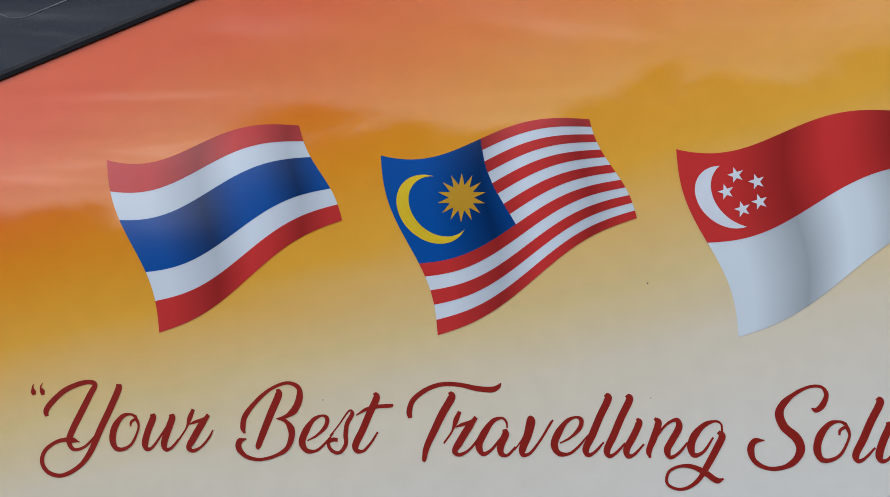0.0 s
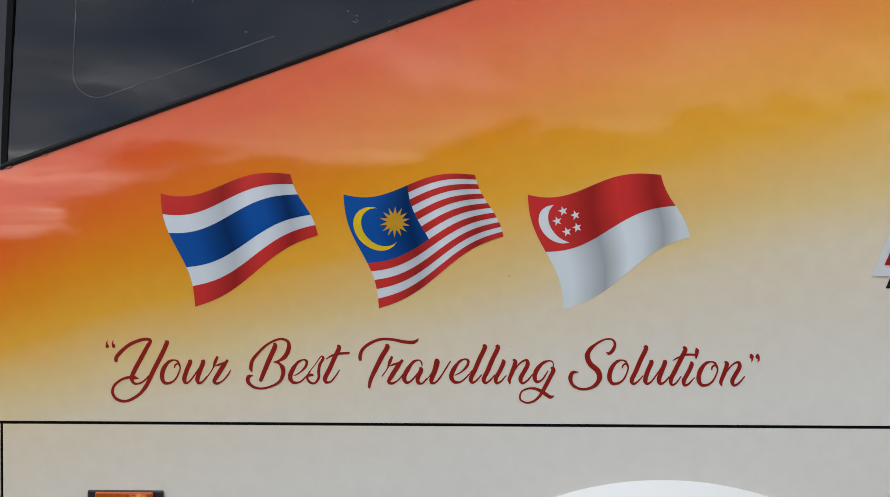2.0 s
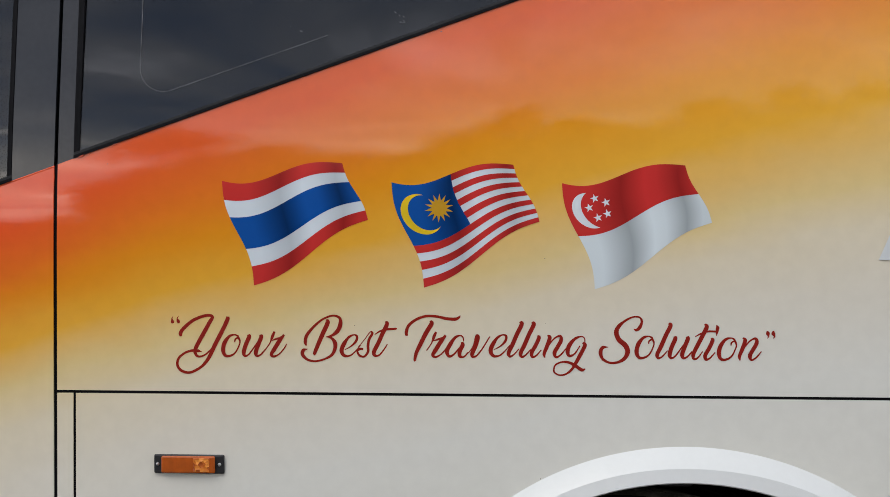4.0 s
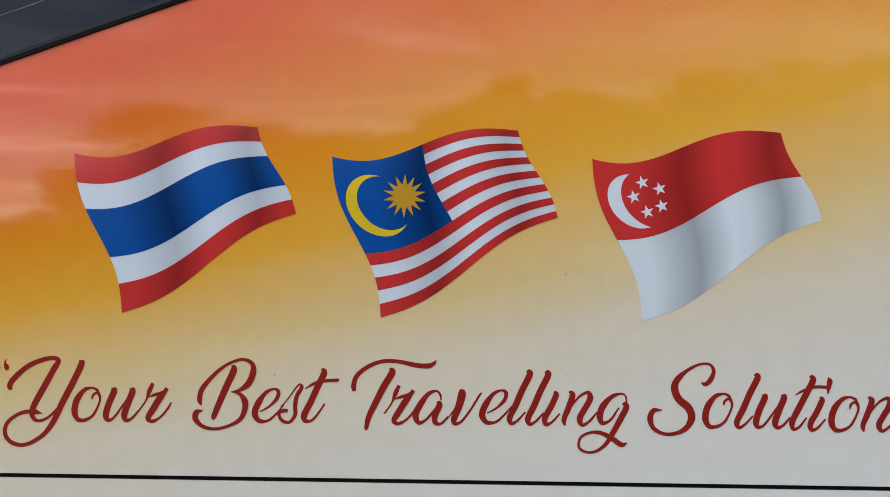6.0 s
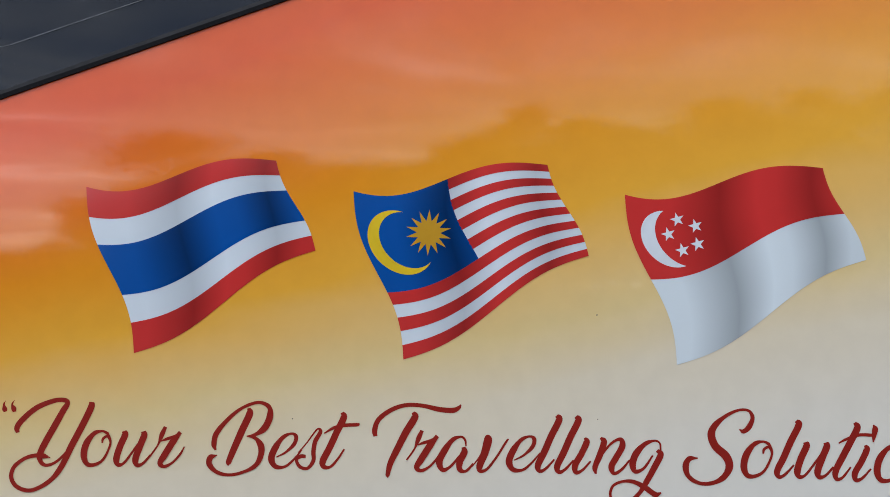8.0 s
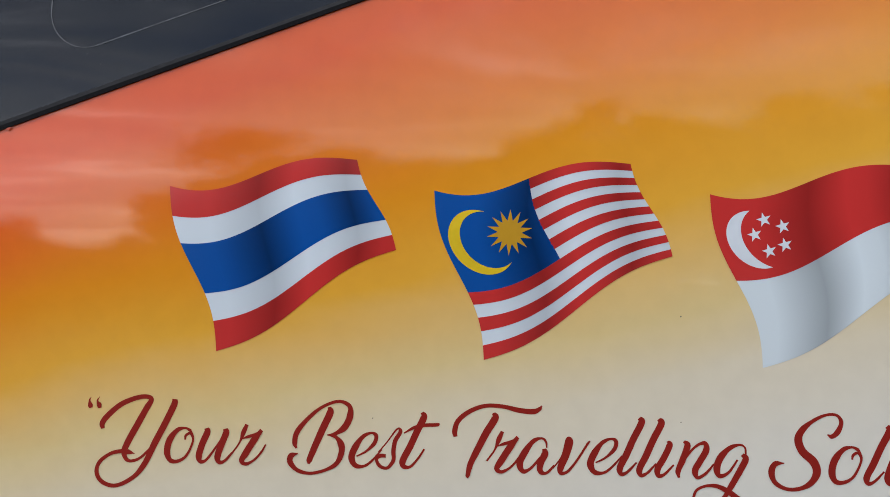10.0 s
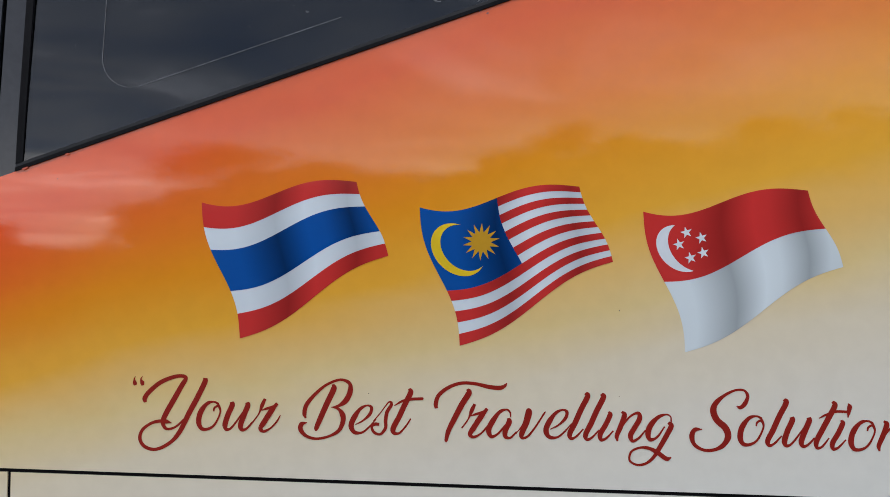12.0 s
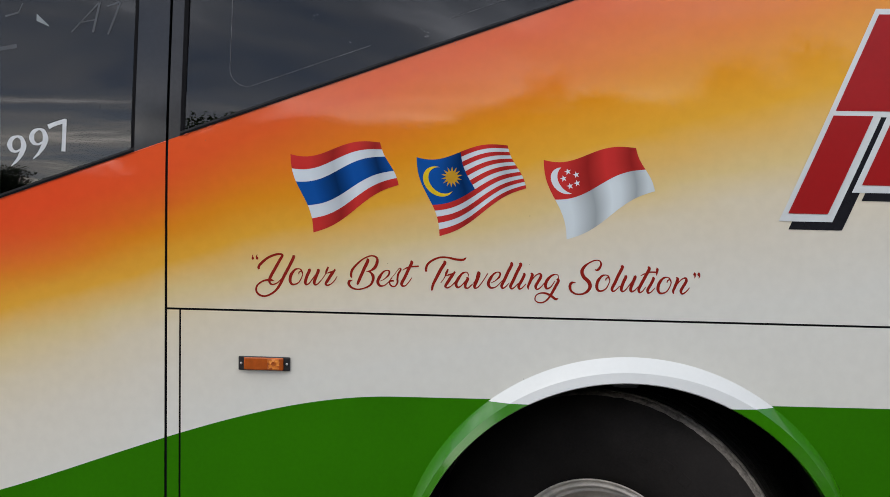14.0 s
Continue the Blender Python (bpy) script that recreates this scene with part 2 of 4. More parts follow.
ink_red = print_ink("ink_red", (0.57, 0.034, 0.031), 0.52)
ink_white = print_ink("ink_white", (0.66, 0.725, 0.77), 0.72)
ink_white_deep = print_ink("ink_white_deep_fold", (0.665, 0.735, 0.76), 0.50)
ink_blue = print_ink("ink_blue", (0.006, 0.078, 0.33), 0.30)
ink_yellow = Mat("ink_yellow", rough=0.16).vary((0.72, 0.50, 0.02), 0.08, 20.0)
ink_gold = Mat("ink_gold", rough=0.16).vary((0.52, 0.28, 0.02), 0.08, 20.0)
ink_plain = Mat("ink_plain_white", rough=0.16).vary((0.68, 0.72, 0.76), 0.05, 20.0)


# ---- shape helpers ----
Z_BEND, R_BEND, Z_STRAIGHT = 1.45, 2.8, 1.76


def side_y(z):
    """The side of the coach: upright below, then curving gently inwards."""
    d = max(0.0, min(z, Z_STRAIGHT) - Z_BEND)
    y = R_BEND - math.sqrt(R_BEND ** 2 - d * d)
    return y + max(0.0, z - Z_STRAIGHT) * d / math.sqrt(R_BEND ** 2 - d * d)


def on_side(x, z, out=0.0):
    """A point on the side, lifted off it by out metres."""
    e = 0.001
    s = (side_y(z + e) - side_y(z - e)) / (2 * e)
    k = 1 / math.sqrt(1 + s * s)
    return Vector((x, side_y(z) - out * k, z + out * s * k))


def mesh_object(name, verts, faces, mats, parent=None, label="", face_mats=None, smooth=False):
    me = bpy.data.meshes.new(name)
    me.from_pydata([tuple(v) for v in verts], [], faces)
    for m in mats:
        me.materials.append(m.m if isinstance(m, Mat) else m)
    if face_mats:
        me.polygons.foreach_set("material_index", face_mats)
    if smooth:
        me.polygons.foreach_set("use_smooth", [True] * len(me.polygons))
    me.update()
    ob = new(name, me)
    ob.parent = parent
    if label:
        ob["label"] = label
    return ob


def part(name, bm, material, parent, label="", smooth=False):
    """Links a bmesh as one mesh under a thing or a part."""
    me = bpy.data.meshes.new(name)
    bmesh.ops.recalc_face_normals(bm, faces=bm.faces)
    if smooth:
        for f in bm.faces:
            f.smooth = True
    bm.to_mesh(me)
    bm.free()
    me.materials.append(material.m if isinstance(material, Mat) else material)
    ob = new(name, me)
    ob.parent = parent
    if label:
        ob["label"] = label
    return ob


def span(a, b, step):
    n = max(1, int(math.ceil((b - a) / step)))
    return [a + (b - a) * i / n for i in range(n + 1)]


def sheet(name, xs, levels, mats, parent, label="", thick=0.004, out=0.0, row=0.04, lean_in=0.0):
    """A body panel between heights that levels(x) gives, one material a band, following the side, with thickness and closed edges."""
    bands = len(levels(xs[0])) - 1
    rows = [max(1, int(math.ceil(max(levels(x)[b + 1] - levels(x)[b] for x in xs) / row))) for b in range(bands)]
    nr = sum(rows) + 1
    verts, faces, fm = [], [], []
    for depth in (0.0, thick):
        for x in xs:
            lv = levels(x)
            col = [lv[0]]
            for b in range(bands):
                col += [lv[b] + (lv[b + 1] - lv[b]) * (i + 1) / rows[b] for i in range(rows[b])]
            verts += [on_side(x, z, out - depth - lean_in * (z - lv[0])) for z in col]
    band_of = [b for b in range(bands) for _ in range(rows[b])]
    n, off = len(xs), len(xs) * nr
    verts += verts[:]
    e0, e1 = 2 * off, 3 * off  # the edges have corners of their own, so that the faces shade smoothly
    for i in range(n - 1):
        for j in range(nr - 1):
            a, b_, c, d = i * nr + j, (i + 1) * nr + j, (i + 1) * nr + j + 1, i * nr + j + 1
            faces += [(a, b_, c, d), (a + off, d + off, c + off, b_ + off)]
            fm += [band_of[j]] * 2
    for i in range(n - 1):
        for j, m in ((0, 0), (nr - 1, bands - 1)):
            a, b_ = i * nr + j, (i + 1) * nr + j
            faces.append((a + e0, a + e1, b_ + e1, b_ + e0) if j == 0 else (a + e0, b_ + e0, b_ + e1, a + e1))
            fm.append(m)
    for j in range(nr - 1):
        for i in (0, n - 1):
            a, d = i * nr + j, i * nr + j + 1
            faces.append((a + e0, d + e0, d + e1, a + e1) if i == 0 else (a + e0, a + e1, d + e1, d + e0))
            fm.append(band_of[j])
    return mesh_object(name, verts, faces, mats, parent, label, fm, True)


def decal(name, loop, material, parent, label="", out=0.001):
    """A thin sticker with the outline loop of (x, z), cut finely enough to follow the side."""
    bm = bmesh.new()
    bm.faces.new([bm.verts.new((x, 0, z)) for x, z in loop])
    bmesh.ops.triangulate(bm, faces=bm.faces[:])
    zs = [z for _, z in loop]
    for z in span(min(zs), max(zs), 0.03)[1:-1]:
        bmesh.ops.bisect_plane(bm, geom=bm.verts[:] + bm.edges[:] + bm.faces[:], plane_co=(0, 0, z), plane_no=(0, 0, 1))
    for v in bm.verts:
        v.co = on_side(v.co.x, v.co.z, out)
    bmesh.ops.recalc_face_normals(bm, faces=bm.faces)
    if sum(f.normal.y for f in bm.faces) > 0:
        bmesh.ops.reverse_faces(bm, faces=bm.faces[:])
    me = bpy.data.meshes.new(name)
    bm.to_mesh(me)
    bm.free()
    me.materials.append(material.m if isinstance(material, Mat) else material)
    ob = new(name, me)
    ob.parent = parent
    if label:
        ob["label"] = label
    return ob


def lathe(name, profile, material, parent, label="", steps=96, smooth=True):
    """A turned piece: profile of (along the axis, radius), turned about local y."""
    verts, faces = [], []
    for i in range(steps):
        a = 2 * math.pi * i / steps
        verts += [(r * math.cos(a), y, r * math.sin(a)) for y, r in profile]
    k = len(profile)
    for i in range(steps):
        for j in range(k - 1):
            a, b = i * k + j, ((i + 1) % steps) * k + j
            faces.append((a, a + 1, b + 1, b))
    return mesh_object(name, verts, faces, [material], parent, label, smooth=smooth)


def box(bm, lo, hi, bevel=0.0, seg=2):
    made = bmesh.ops.create_cube(bm, size=1)["verts"]
    for v in made:
        v.co = [(a + b) / 2 + (b - a) * c for a, b, c in zip(lo, hi, v.co)]
    if bevel:
        edges = {e for v in made for e in v.link_edges}
        bmesh.ops.bevel(bm, geom=list(edges), offset=bevel, segments=seg, affect="EDGES", profile=0.5)


# ---- ground ----
bm = bmesh.new()
bmesh.ops.create_grid(bm, x_segments=40, y_segments=40, size=600)
ground = part("ground", bm, asphalt, None)
tagged(ground, "grey worn asphalt yard reaching the horizon", "ground", kind="structure")

# ---- the coach ----
X_FRONT, X_REAR, Z_FLOOR, Z_ROOF, WIDTH = -1.55, 10.45, 0.32, 3.35, 2.5
WHEEL_X, WHEEL_Z, ARCH_R = 1.182, 0.50, 0.572
coach = new("coach_bus")
tagged(coach, "white coach with orange livery, green skirt and three flags", "bus")


def window_line(x):
    return min(1.632 + 0.357 * x, 2.2)


def green_line(x):
    """Top of the green skirt: a rising sweep that rounds off to level before the wheel."""
    t = min(1.0, max(0.0, (x + 0.45) / 1.05)) ** 1.08
    rise = 0.709 + 0.281 * (1.45 * t - 0.45 * t ** 3.2 if t < 1 else 1.0)
    return max(0.45, rise + 0.008 * min(1.0, max(0.0, (x - 0.6) / 1.3)) - max(0.0, -0.45 - x) * 0.34)


def arch_z(x, r=ARCH_R):
    d = abs(x - WHEEL_X)
    return WHEEL_Z - 0.005 + math.sqrt(r * r - d * d) if d < r else Z_FLOOR


def lower_levels(top):
    def levels(x):
        lo = max(Z_FLOOR, arch_z(x))
        return [lo, max(lo + 0.002, green_line(x)), top]
    return levels


front_xs = span(X_FRONT, -0.0036, 0.04)
sheet("front_side_panel", front_xs, lambda x: [Z_FLOOR, green_line(x), window_line(x) - 0.002], [green, livery], coach,
      "red to white faded side panel ahead of the seam", 0.018)
sheet("side_strip", [0.0036, 0.014, 0.0235, 0.0343], lambda x: [Z_FLOOR, green_line(x), 1.1975], [green, livery], coach,
      "narrow white and green strip between two seams", 0.018)
arch_xs = span(WHEEL_X - ARCH_R, WHEEL_X + ARCH_R, 0.012)
lower_xs = sorted(set(span(0.0397, WHEEL_X - ARCH_R, 0.03) + arch_xs + span(WHEEL_X + ARCH_R, 3.4, 0.06) + span(3.4, X_REAR, 0.5)))
sheet("lower_side_panel", lower_xs, lower_levels(1.1975), [green, livery], coach,
      "white lower panel with green skirt and wheel opening", 0.018)
upper_xs = span(0.0036, 3.0, 0.04) + span(3.0, X_REAR, 0.4)[1:]
sheet("upper_side_panel", upper_xs, lambda x: [1.2030, window_line(x) - 0.002], [livery], coach,
      "glossy amber to white faded panel with printed flags", 0.018)
# added black backing sheet that stands in for the dark inside the gaps
sheet("dark_backing", span(X_FRONT, WHEEL_X - ARCH_R, 0.05) + arch_xs[1:-1] + span(WHEEL_X + ARCH_R, X_REAR, 0.3),
      lambda x: [max(Z_FLOOR, arch_z(x)), window_line(x) - 0.03], [gap_black], coach, "black backing sheet added behind the panel seams", 0.03, -0.02)

# black sealant set back in the seams
sheet("seam_sealant", [-0.0036, 0.0, 0.0036], lambda x: [Z_FLOOR, window_line(x) - 0.002], [rubber], coach, "black sealant in the upright seam", 0.01, -0.0035, 0.06)
sheet("seam_sealant", [0.0343, 0.037, 0.0397], lambda x: [Z_FLOOR, 1.1975], [rubber], coach, "black sealant in the upright seam", 0.01, -0.0035, 0.06)
sheet("seam_sealant", span(0.0036, 3.0, 0.2) + span(3.0, X_REAR, 1.0)[1:], lambda x: [1.1975, 1.2030], [rubber], coach, "black sealant in the level seam", 0.01, -0.003, 0.06)

# black rubber seal along the slanting foot of the windows
for x0, x1 in ((X_FRONT, -0.0855), (0.0345, 1.62)):
    sheet("window_seal", span(x0, x1, 0.05), lambda x: [window_line(x) - 0.002, window_line(x) + 0.0035], [rubber], coach,
          "black rubber window seal", 0.012, 0.003, 0.006)
    sheet("seal_lip", span(x0, x1, 0.05), lambda x: [window_line(x) + 0.0035, window_line(x) + 0.009], [seal_grey], coach,
          "dark grey inner lip of the window seal", 0.012, 0.0012, 0.006)
verts, faces = [], []
for x in span(X_FRONT, -0.0036, 0.05):
    verts += [on_side(x, window_line(x) - dz, out) for dz, out in ((0.0052, 0.0), (0.0040, 0.0009), (0.0029, 0.0009), (0.0020, -0.001))]
for i in range(len(verts) // 4 - 1):
    faces += [(4 * i + j, 4 * i + 4 + j, 4 * i + 5 + j, 4 * i + 1 + j) for j in range(3)]
mesh_object("panel_rim", verts, faces, [livery], coach, "rolled upper rim of the front side panel", smooth=True)
Z_GLASS, GLASS_LEAN = 2.78, 0.016  # the panes lean in a little more than the body


def on_glass(x, z, out=0.0):
    return on_side(x, z, out - GLASS_LEAN * max(0.0, z - window_line(x) - 0.009))


glass_foot = lambda x: [window_line(x) + 0.009, Z_GLASS]
pillar_foot = lambda x: [window_line(x) - 0.002, Z_GLASS]
sheet("front_side_window", span(X_FRONT + 0.1, -0.0935, 0.06), glass_foot, [tint], coach, "dark tinted side window glass", 0.006, 0.0, 0.05, GLASS_LEAN)
sheet("pillar_seal", [-0.0935, -0.0895, -0.0855], glass_foot, [rubber], coach, "black rubber strip", 0.012, 0.002, 0.05)
sheet("black_pillar", [-0.0855, -0.06, -0.03, -0.0036], pillar_foot, [trim_black], coach, "gloss black window pillar", 0.012, 0.0, 0.05)
sheet("grey_pillar", [0.0036, 0.014, 0.024, 0.0345], pillar_foot, [trim_grey], coach, "dark grey pillar strip", 0.012, 0.0, 0.05)
sheet("pillar_seal", [0.0345, 0.040, 0.0455], glass_foot, [rubber], coach, "black rubber strip", 0.012, 0.002, 0.05)
sheet("side_window", span(0.0455, 1.62, 0.06) + span(1.62, X_REAR - 0.3, 0.3)[1:], glass_foot, [tint], coach, "dark tinted passenger window with a scored line", 0.006, 0.0, 0.05, GLASS_LEAN)
sheet("window_header", span(X_FRONT, X_REAR, 0.4), lambda x: [Z_GLASS, Z_ROOF - 0.12], [trim_black], coach, "black band over the windows", 0.02, 0.0, 0.2)

# the closed shell that no view reaches: roof, ends, far side, floor
bm = bmesh.new()
y0, y1 = side_y(Z_ROOF - 0.12), WIDTH
box(bm, (X_FRONT, y0, Z_ROOF - 0.12), (X_REAR, y1 - side_y(2.9), Z_ROOF), 0.05, 3)
part("roof", bm, roof_white, coach)
bm = bmesh.new()
box(bm, (X_FRONT, y1 - 0.05, Z_FLOOR), (X_REAR, y1, Z_ROOF - 0.12), 0.01, 1)
part("far_side", bm, roof_white, coach)
for nm, xa, xb in (("front_end", X_FRONT - 0.06, X_FRONT), ("rear_end", X_REAR, X_REAR + 0.06)):
    bm = bmesh.new()
    box(bm, (xa, 0.03, Z_FLOOR), (xb, y1, Z_ROOF - 0.10), 0.02, 2)
    part(nm, bm, roof_white, coach)
bm = bmesh.new()
box(bm, (X_FRONT, 0.09, 1.20), (X_REAR, y1 - 0.06, 1.26))
part("cabin_floor", bm, cabin_dark, coach)
bm = bmesh.new()
box(bm, (X_FRONT, y1 - 0.08, 1.27), (X_REAR, y1 - 0.055, Z_ROOF - 0.13))
part("cabin_lining", bm, cabin_dark, coach)
bm = bmesh.new()
box(bm, (X_FRONT, 0.35, Z_ROOF - 0.16), (X_REAR, y1 - 0.09, Z_ROOF - 0.13))
part("cabin_ceiling", bm, cabin_dark, coach)

# wheel arch: rounded lip, then the dark housing
LIP_OUT, LIP_IN = (1.190, 0.522, 0.588), (1.188, 0.483, 0.562)  # two circles, not quite concentric: x, z, radius
prof_lip = [(0.003, 0.0), (-0.002, 0.05), (-0.029, 0.57), (-0.0350, 0.95), (-0.033, 0.985), (-0.028, 1.0), (0.05, 1.0)]
bm = bmesh.new()
rings = []
for i in range(181):
    a = math.radians(-12 + 204 * i / 180)
    c, sn = math.cos(a), math.sin(a)
    fade = min(1.0, max(0.4, (sn + 0.25) / 0.55)) if c > 0 else min(1.0, max(0.3, (sn + 0.6) / 0.9))
    narrow = 1.0 - 0.2 * min(1.0, max(0.0, (c - 0.1) / 0.6))  # the sloping face narrows towards the rear
    o = Vector((LIP_OUT[0] + LIP_OUT[2] * c, 0, LIP_OUT[1] + LIP_OUT[2] * sn))
    q = Vector((LIP_IN[0] + LIP_IN[2] * c, 0, LIP_IN[1] + LIP_IN[2] * sn))
    if (o - Vector((LIP_IN[0], 0, LIP_IN[1]))).length < LIP_IN[2] + 0.02:
        o = Vector((LIP_IN[0] + (LIP_IN[2] + 0.02) * c, 0, LIP_IN[1] + (LIP_IN[2] + 0.02) * sn))
    row = [(y, f * narrow if f < 0.7 else f) for y, f in prof_lip]
    rings.append([bm.verts.new((o.lerp(q, f).x, y * (fade if y < 0 else 1), o.lerp(q, f).z)) for y, f in row])
for p, q in zip(rings, rings[1:]):
    for j in range(len(prof_lip) - 1):
        bm.faces.new((p[j], q[j], q[j + 1], p[j + 1]))
for p, q in zip(rings, rings[1:]):
    for j in (2, 3, 5):  # the creases of the lip stay crisp
        bm.edges.get((p[j], q[j])).smooth = False
bmesh.ops.bisect_plane(bm, geom=bm.verts[:] + bm.edges[:] + bm.faces[:], plane_co=(WHEEL_X, 0, 0.989), plane_no=(-0.008, 0, 1))
lip = part("wheel_arch_lip", bm, white_paint, coach, "rounded wheel arch lip, white above and green below", True)
lip.data.materials.append(green_lip.m)
for p in lip.data.polygons:
    p.material_index = int(p.center.z < 0.989 + 0.008 * (p.center.x - WHEEL_X))
bm = bmesh.new()
for r, y_a, y_b in ((0.60, 0.022, 0.75),):
    va = [[bm.verts.new((WHEEL_X + r * math.cos(math.pi * i / 40), y, WHEEL_Z + r * math.sin(math.pi * i / 40))) for i in range(41)] for y in (y_a, y_b)]
    for i in range(40):
        bm.faces.new((va[0][i], va[0][i + 1], va[1][i + 1], va[1][i]))
    bm.faces.new(va[1])
part("wheel_housing", bm, gap_black, coach, "black wheel housing")
bm = bmesh.new()
box(bm, (WHEEL_X - 0.035, 0.08, 1.015), (WHEEL_X + 0.035, 0.12, 1.04), 0.008)
part("housing_bracket", bm, plastic_black, coach)

# steered front wheel
wheel = lathe("wheel", [(0.05, 0.261), (0.028, 0.267), (0.010, 0.269), (0.004, 0.266), (0.008, 0.262), (0.018, 0.259), (0.021, 0.254), (0.013, 0.251), (0.012, 0.247), (0.020, 0.243), (0.030, 0.239), (0.033, 0.234), (0.028, 0.230), (0.040, 0.226),
                        (0.060, 0.222), (0.11, 0.212), (0.125, 0.19), (0.10, 0.165), (0.06, 0.15), (0.04, 0.12), (0.03, 0.06), (0.03, 0.001)], rim_paint, coach, "grey ridged steel wheel turned to one side")
wheel.matrix_basis = pose(1.122, 0.150, 0.491, 0, 0, -20) @ Matrix.Scale(0.985, 4)
lathe("tyre", [(0.03, 0.263), (0.005, 0.269), (-0.007, 0.297), (-0.018, 0.335), (-0.024, 0.38), (-0.022, 0.425), (-0.017, 0.440), (-0.015, 0.455), (-0.005, 0.473), (0.004, 0.486), (0.010, 0.496)], tyre_rubber, wheel, "black rubber tyre sidewall")
# inner ribs stay black: the arch's shade is put into their colour
tread = [(0.058, 0.494)]
for k in range(1, 5):
    y = 0.030 + 0.05 * k
    tread += [(y, 0.494), (y + 0.002, 0.506), (y + 0.036, 0.507), (y + 0.038, 0.494)]
lathe("tread", tread + [(0.275, 0.492), (0.285, 0.48), (0.29, 0.28)], tyre_rubber, wheel, "grooved tyre tread kept black for the shade in the arch", 120, False)
# the worn, dusty outer rib, split by a narrow sipe; its pale colour also paints the light on it
rib = lathe("outer_rib", [(0.009, 0.4955), (0.014, 0.499), (0.020, 0.502), (0.028, 0.505), (0.031, 0.505), (0.0318, 0.496), (0.0345, 0.496), (0.0355, 0.506), (0.048, 0.507), (0.058, 0.506), (0.062, 0.494)],
            lit_tread_rubber, wheel, "dusty brown-grey worn outer tread rib with light painted in", 260)
worn = random.Random(3)
for v in rib.data.vertices:
    v.co.y += worn.gauss(0, 0.0016) + 0.003 * noise.noise(v.co * 22.0)
    v.co.x *= 1 + worn.gauss(0, 0.0012)
    v.co.z *= 1 + worn.gauss(0, 0.0012)
# worn raised blocks on the sidewall, a stretch of unreadable moulding
for k in range(6):
    bm = bmesh.new()
    box(bm, (-0.016, -0.0245, 0.368), (0.016, -0.018, 0.398), 0.0025, 2)
    block = part("sidewall_block", bm, tyre_rubber, wheel)
    block.matrix_basis = pose(0, 0, 0, 0, 8.5 * k + 13)
for k in range(10):
    bm = bmesh.new()
    bmesh.ops.create_cone(bm, cap_ends=True, segments=6, radius1=0.016, radius2=0.015, depth=0.03)
    nut = part("wheel_nut", bm, screw_metal, wheel)
    a = 2 * math.pi * k / 10
    nut.matrix_basis = pose(0.14 * math.cos(a), 0.045, 0.14 * math.sin(a), 90)

# the other wheels stand inside the skirts, on the same ground
copy_thing(wheel, pose(1.18, WIDTH - 0.20, 0.500, 0, 0, 180 - 19))
copy_thing(wheel, pose(7.25, 0.16, 0.500))
copy_thing(wheel, pose(7.25, WIDTH - 0.20, 0.500, 0, 0, 180))

# amber side marker
bm = bmesh.new()
box(bm, (0.191, -0.006, 1.0475), (0.325, 0.001, 1.0835), 0.003, 3)
lamp_body = part("side_marker_lamp", bm, plastic_black, coach, "black side marker lamp with amber lens")
bm = bmesh.new()
box(bm, (0.2065, -0.0125, 1.0495), (0.3085, -0.005, 1.0815), 0.003, 3)
lens = part("lens", bm, amber, lamp_body, "amber plastic lens")
bm = bmesh.new()
box(bm, (0.2675, -0.0134, 1.0525), (0.2985, -0.0122, 1.0785), 0.0005, 1)
part("reflector", bm, amber_bright, lens, "bright faceted amber reflector")
bm = bmesh.new()
box(bm, (0.2350, -0.0129, 1.0505), (0.2360, -0.0122, 1.0805))
part("rib", bm, amber, lens)
for x in (0.1985, 0.3165):
    bm = bmesh.new()
    bmesh.ops.create_uvsphere(bm, u_segments=12, v_segments=8, radius=0.0034)
    screw = part("screw", bm, screw_metal, lamp_body)
    screw.matrix_basis = pose(x, -0.006, 1.0655)

# ---- the three flags ----
FLAG_AT = ((0.3190, 1.6003), (0.6394, 1.5978), (0.9573, 1.5966))


def flag_point(k, u, v):
    """A place on flag k, u along its length, v down its hoist."""
    ax, az = FLAG_AT[k]
    v += 0.018 * (1 - u) * math.sin(2 * math.pi * v)
    top = (0.2275 * u, 0.0330 * u)
    foot = (0.0615 + 0.2150 * u, -0.1970 + 0.1240 * u)
    x = top[0] * (1 - v) + foot[0] * v - (0.0078 - 0.0042 * u) * math.sin(2 * math.pi * v)
    z = top[1] * (1 - v) + foot[1] * v - 0.0017 * math.sin(math.pi * u) * (1 - v) - (0.0106 - 0.0014 * v) * math.sin(2 * math.pi * u ** (0.92 + 0.08 * v))
    return ax + x, az + z


def flag_patch(name, k, u0, u1, v0, v1, ink, parent, out, label=""):
    """One field of the flag between u0, u1 and v0, v1."""
    nu, nv = max(4, int(40 * (u1 - u0))), max(2, int(28 * (v1 - v0)))
    verts, faces, uvs = [], [], []
    for i in range(nu + 1):
        for j in range(nv + 1):
            u, v = u0 + (u1 - u0) * i / nu, v0 + (v1 - v0) * j / nv
            verts.append(on_side(*flag_point(k, u, v), out))
            uvs.append((u, v))
    for i in range(nu):
        for j in range(nv):
            a = i * (nv + 1) + j
            faces.append((a, a + 1, a + nv + 2, a + nv + 1))
    ob = mesh_object(name, verts, faces, [ink], parent, label, smooth=True)
    layer = ob.data.uv_layers.new(name="UVMap")
    for loop in ob.data.loops:
        layer.data[loop.index].uv = uvs[loop.vertex_index]
    return ob


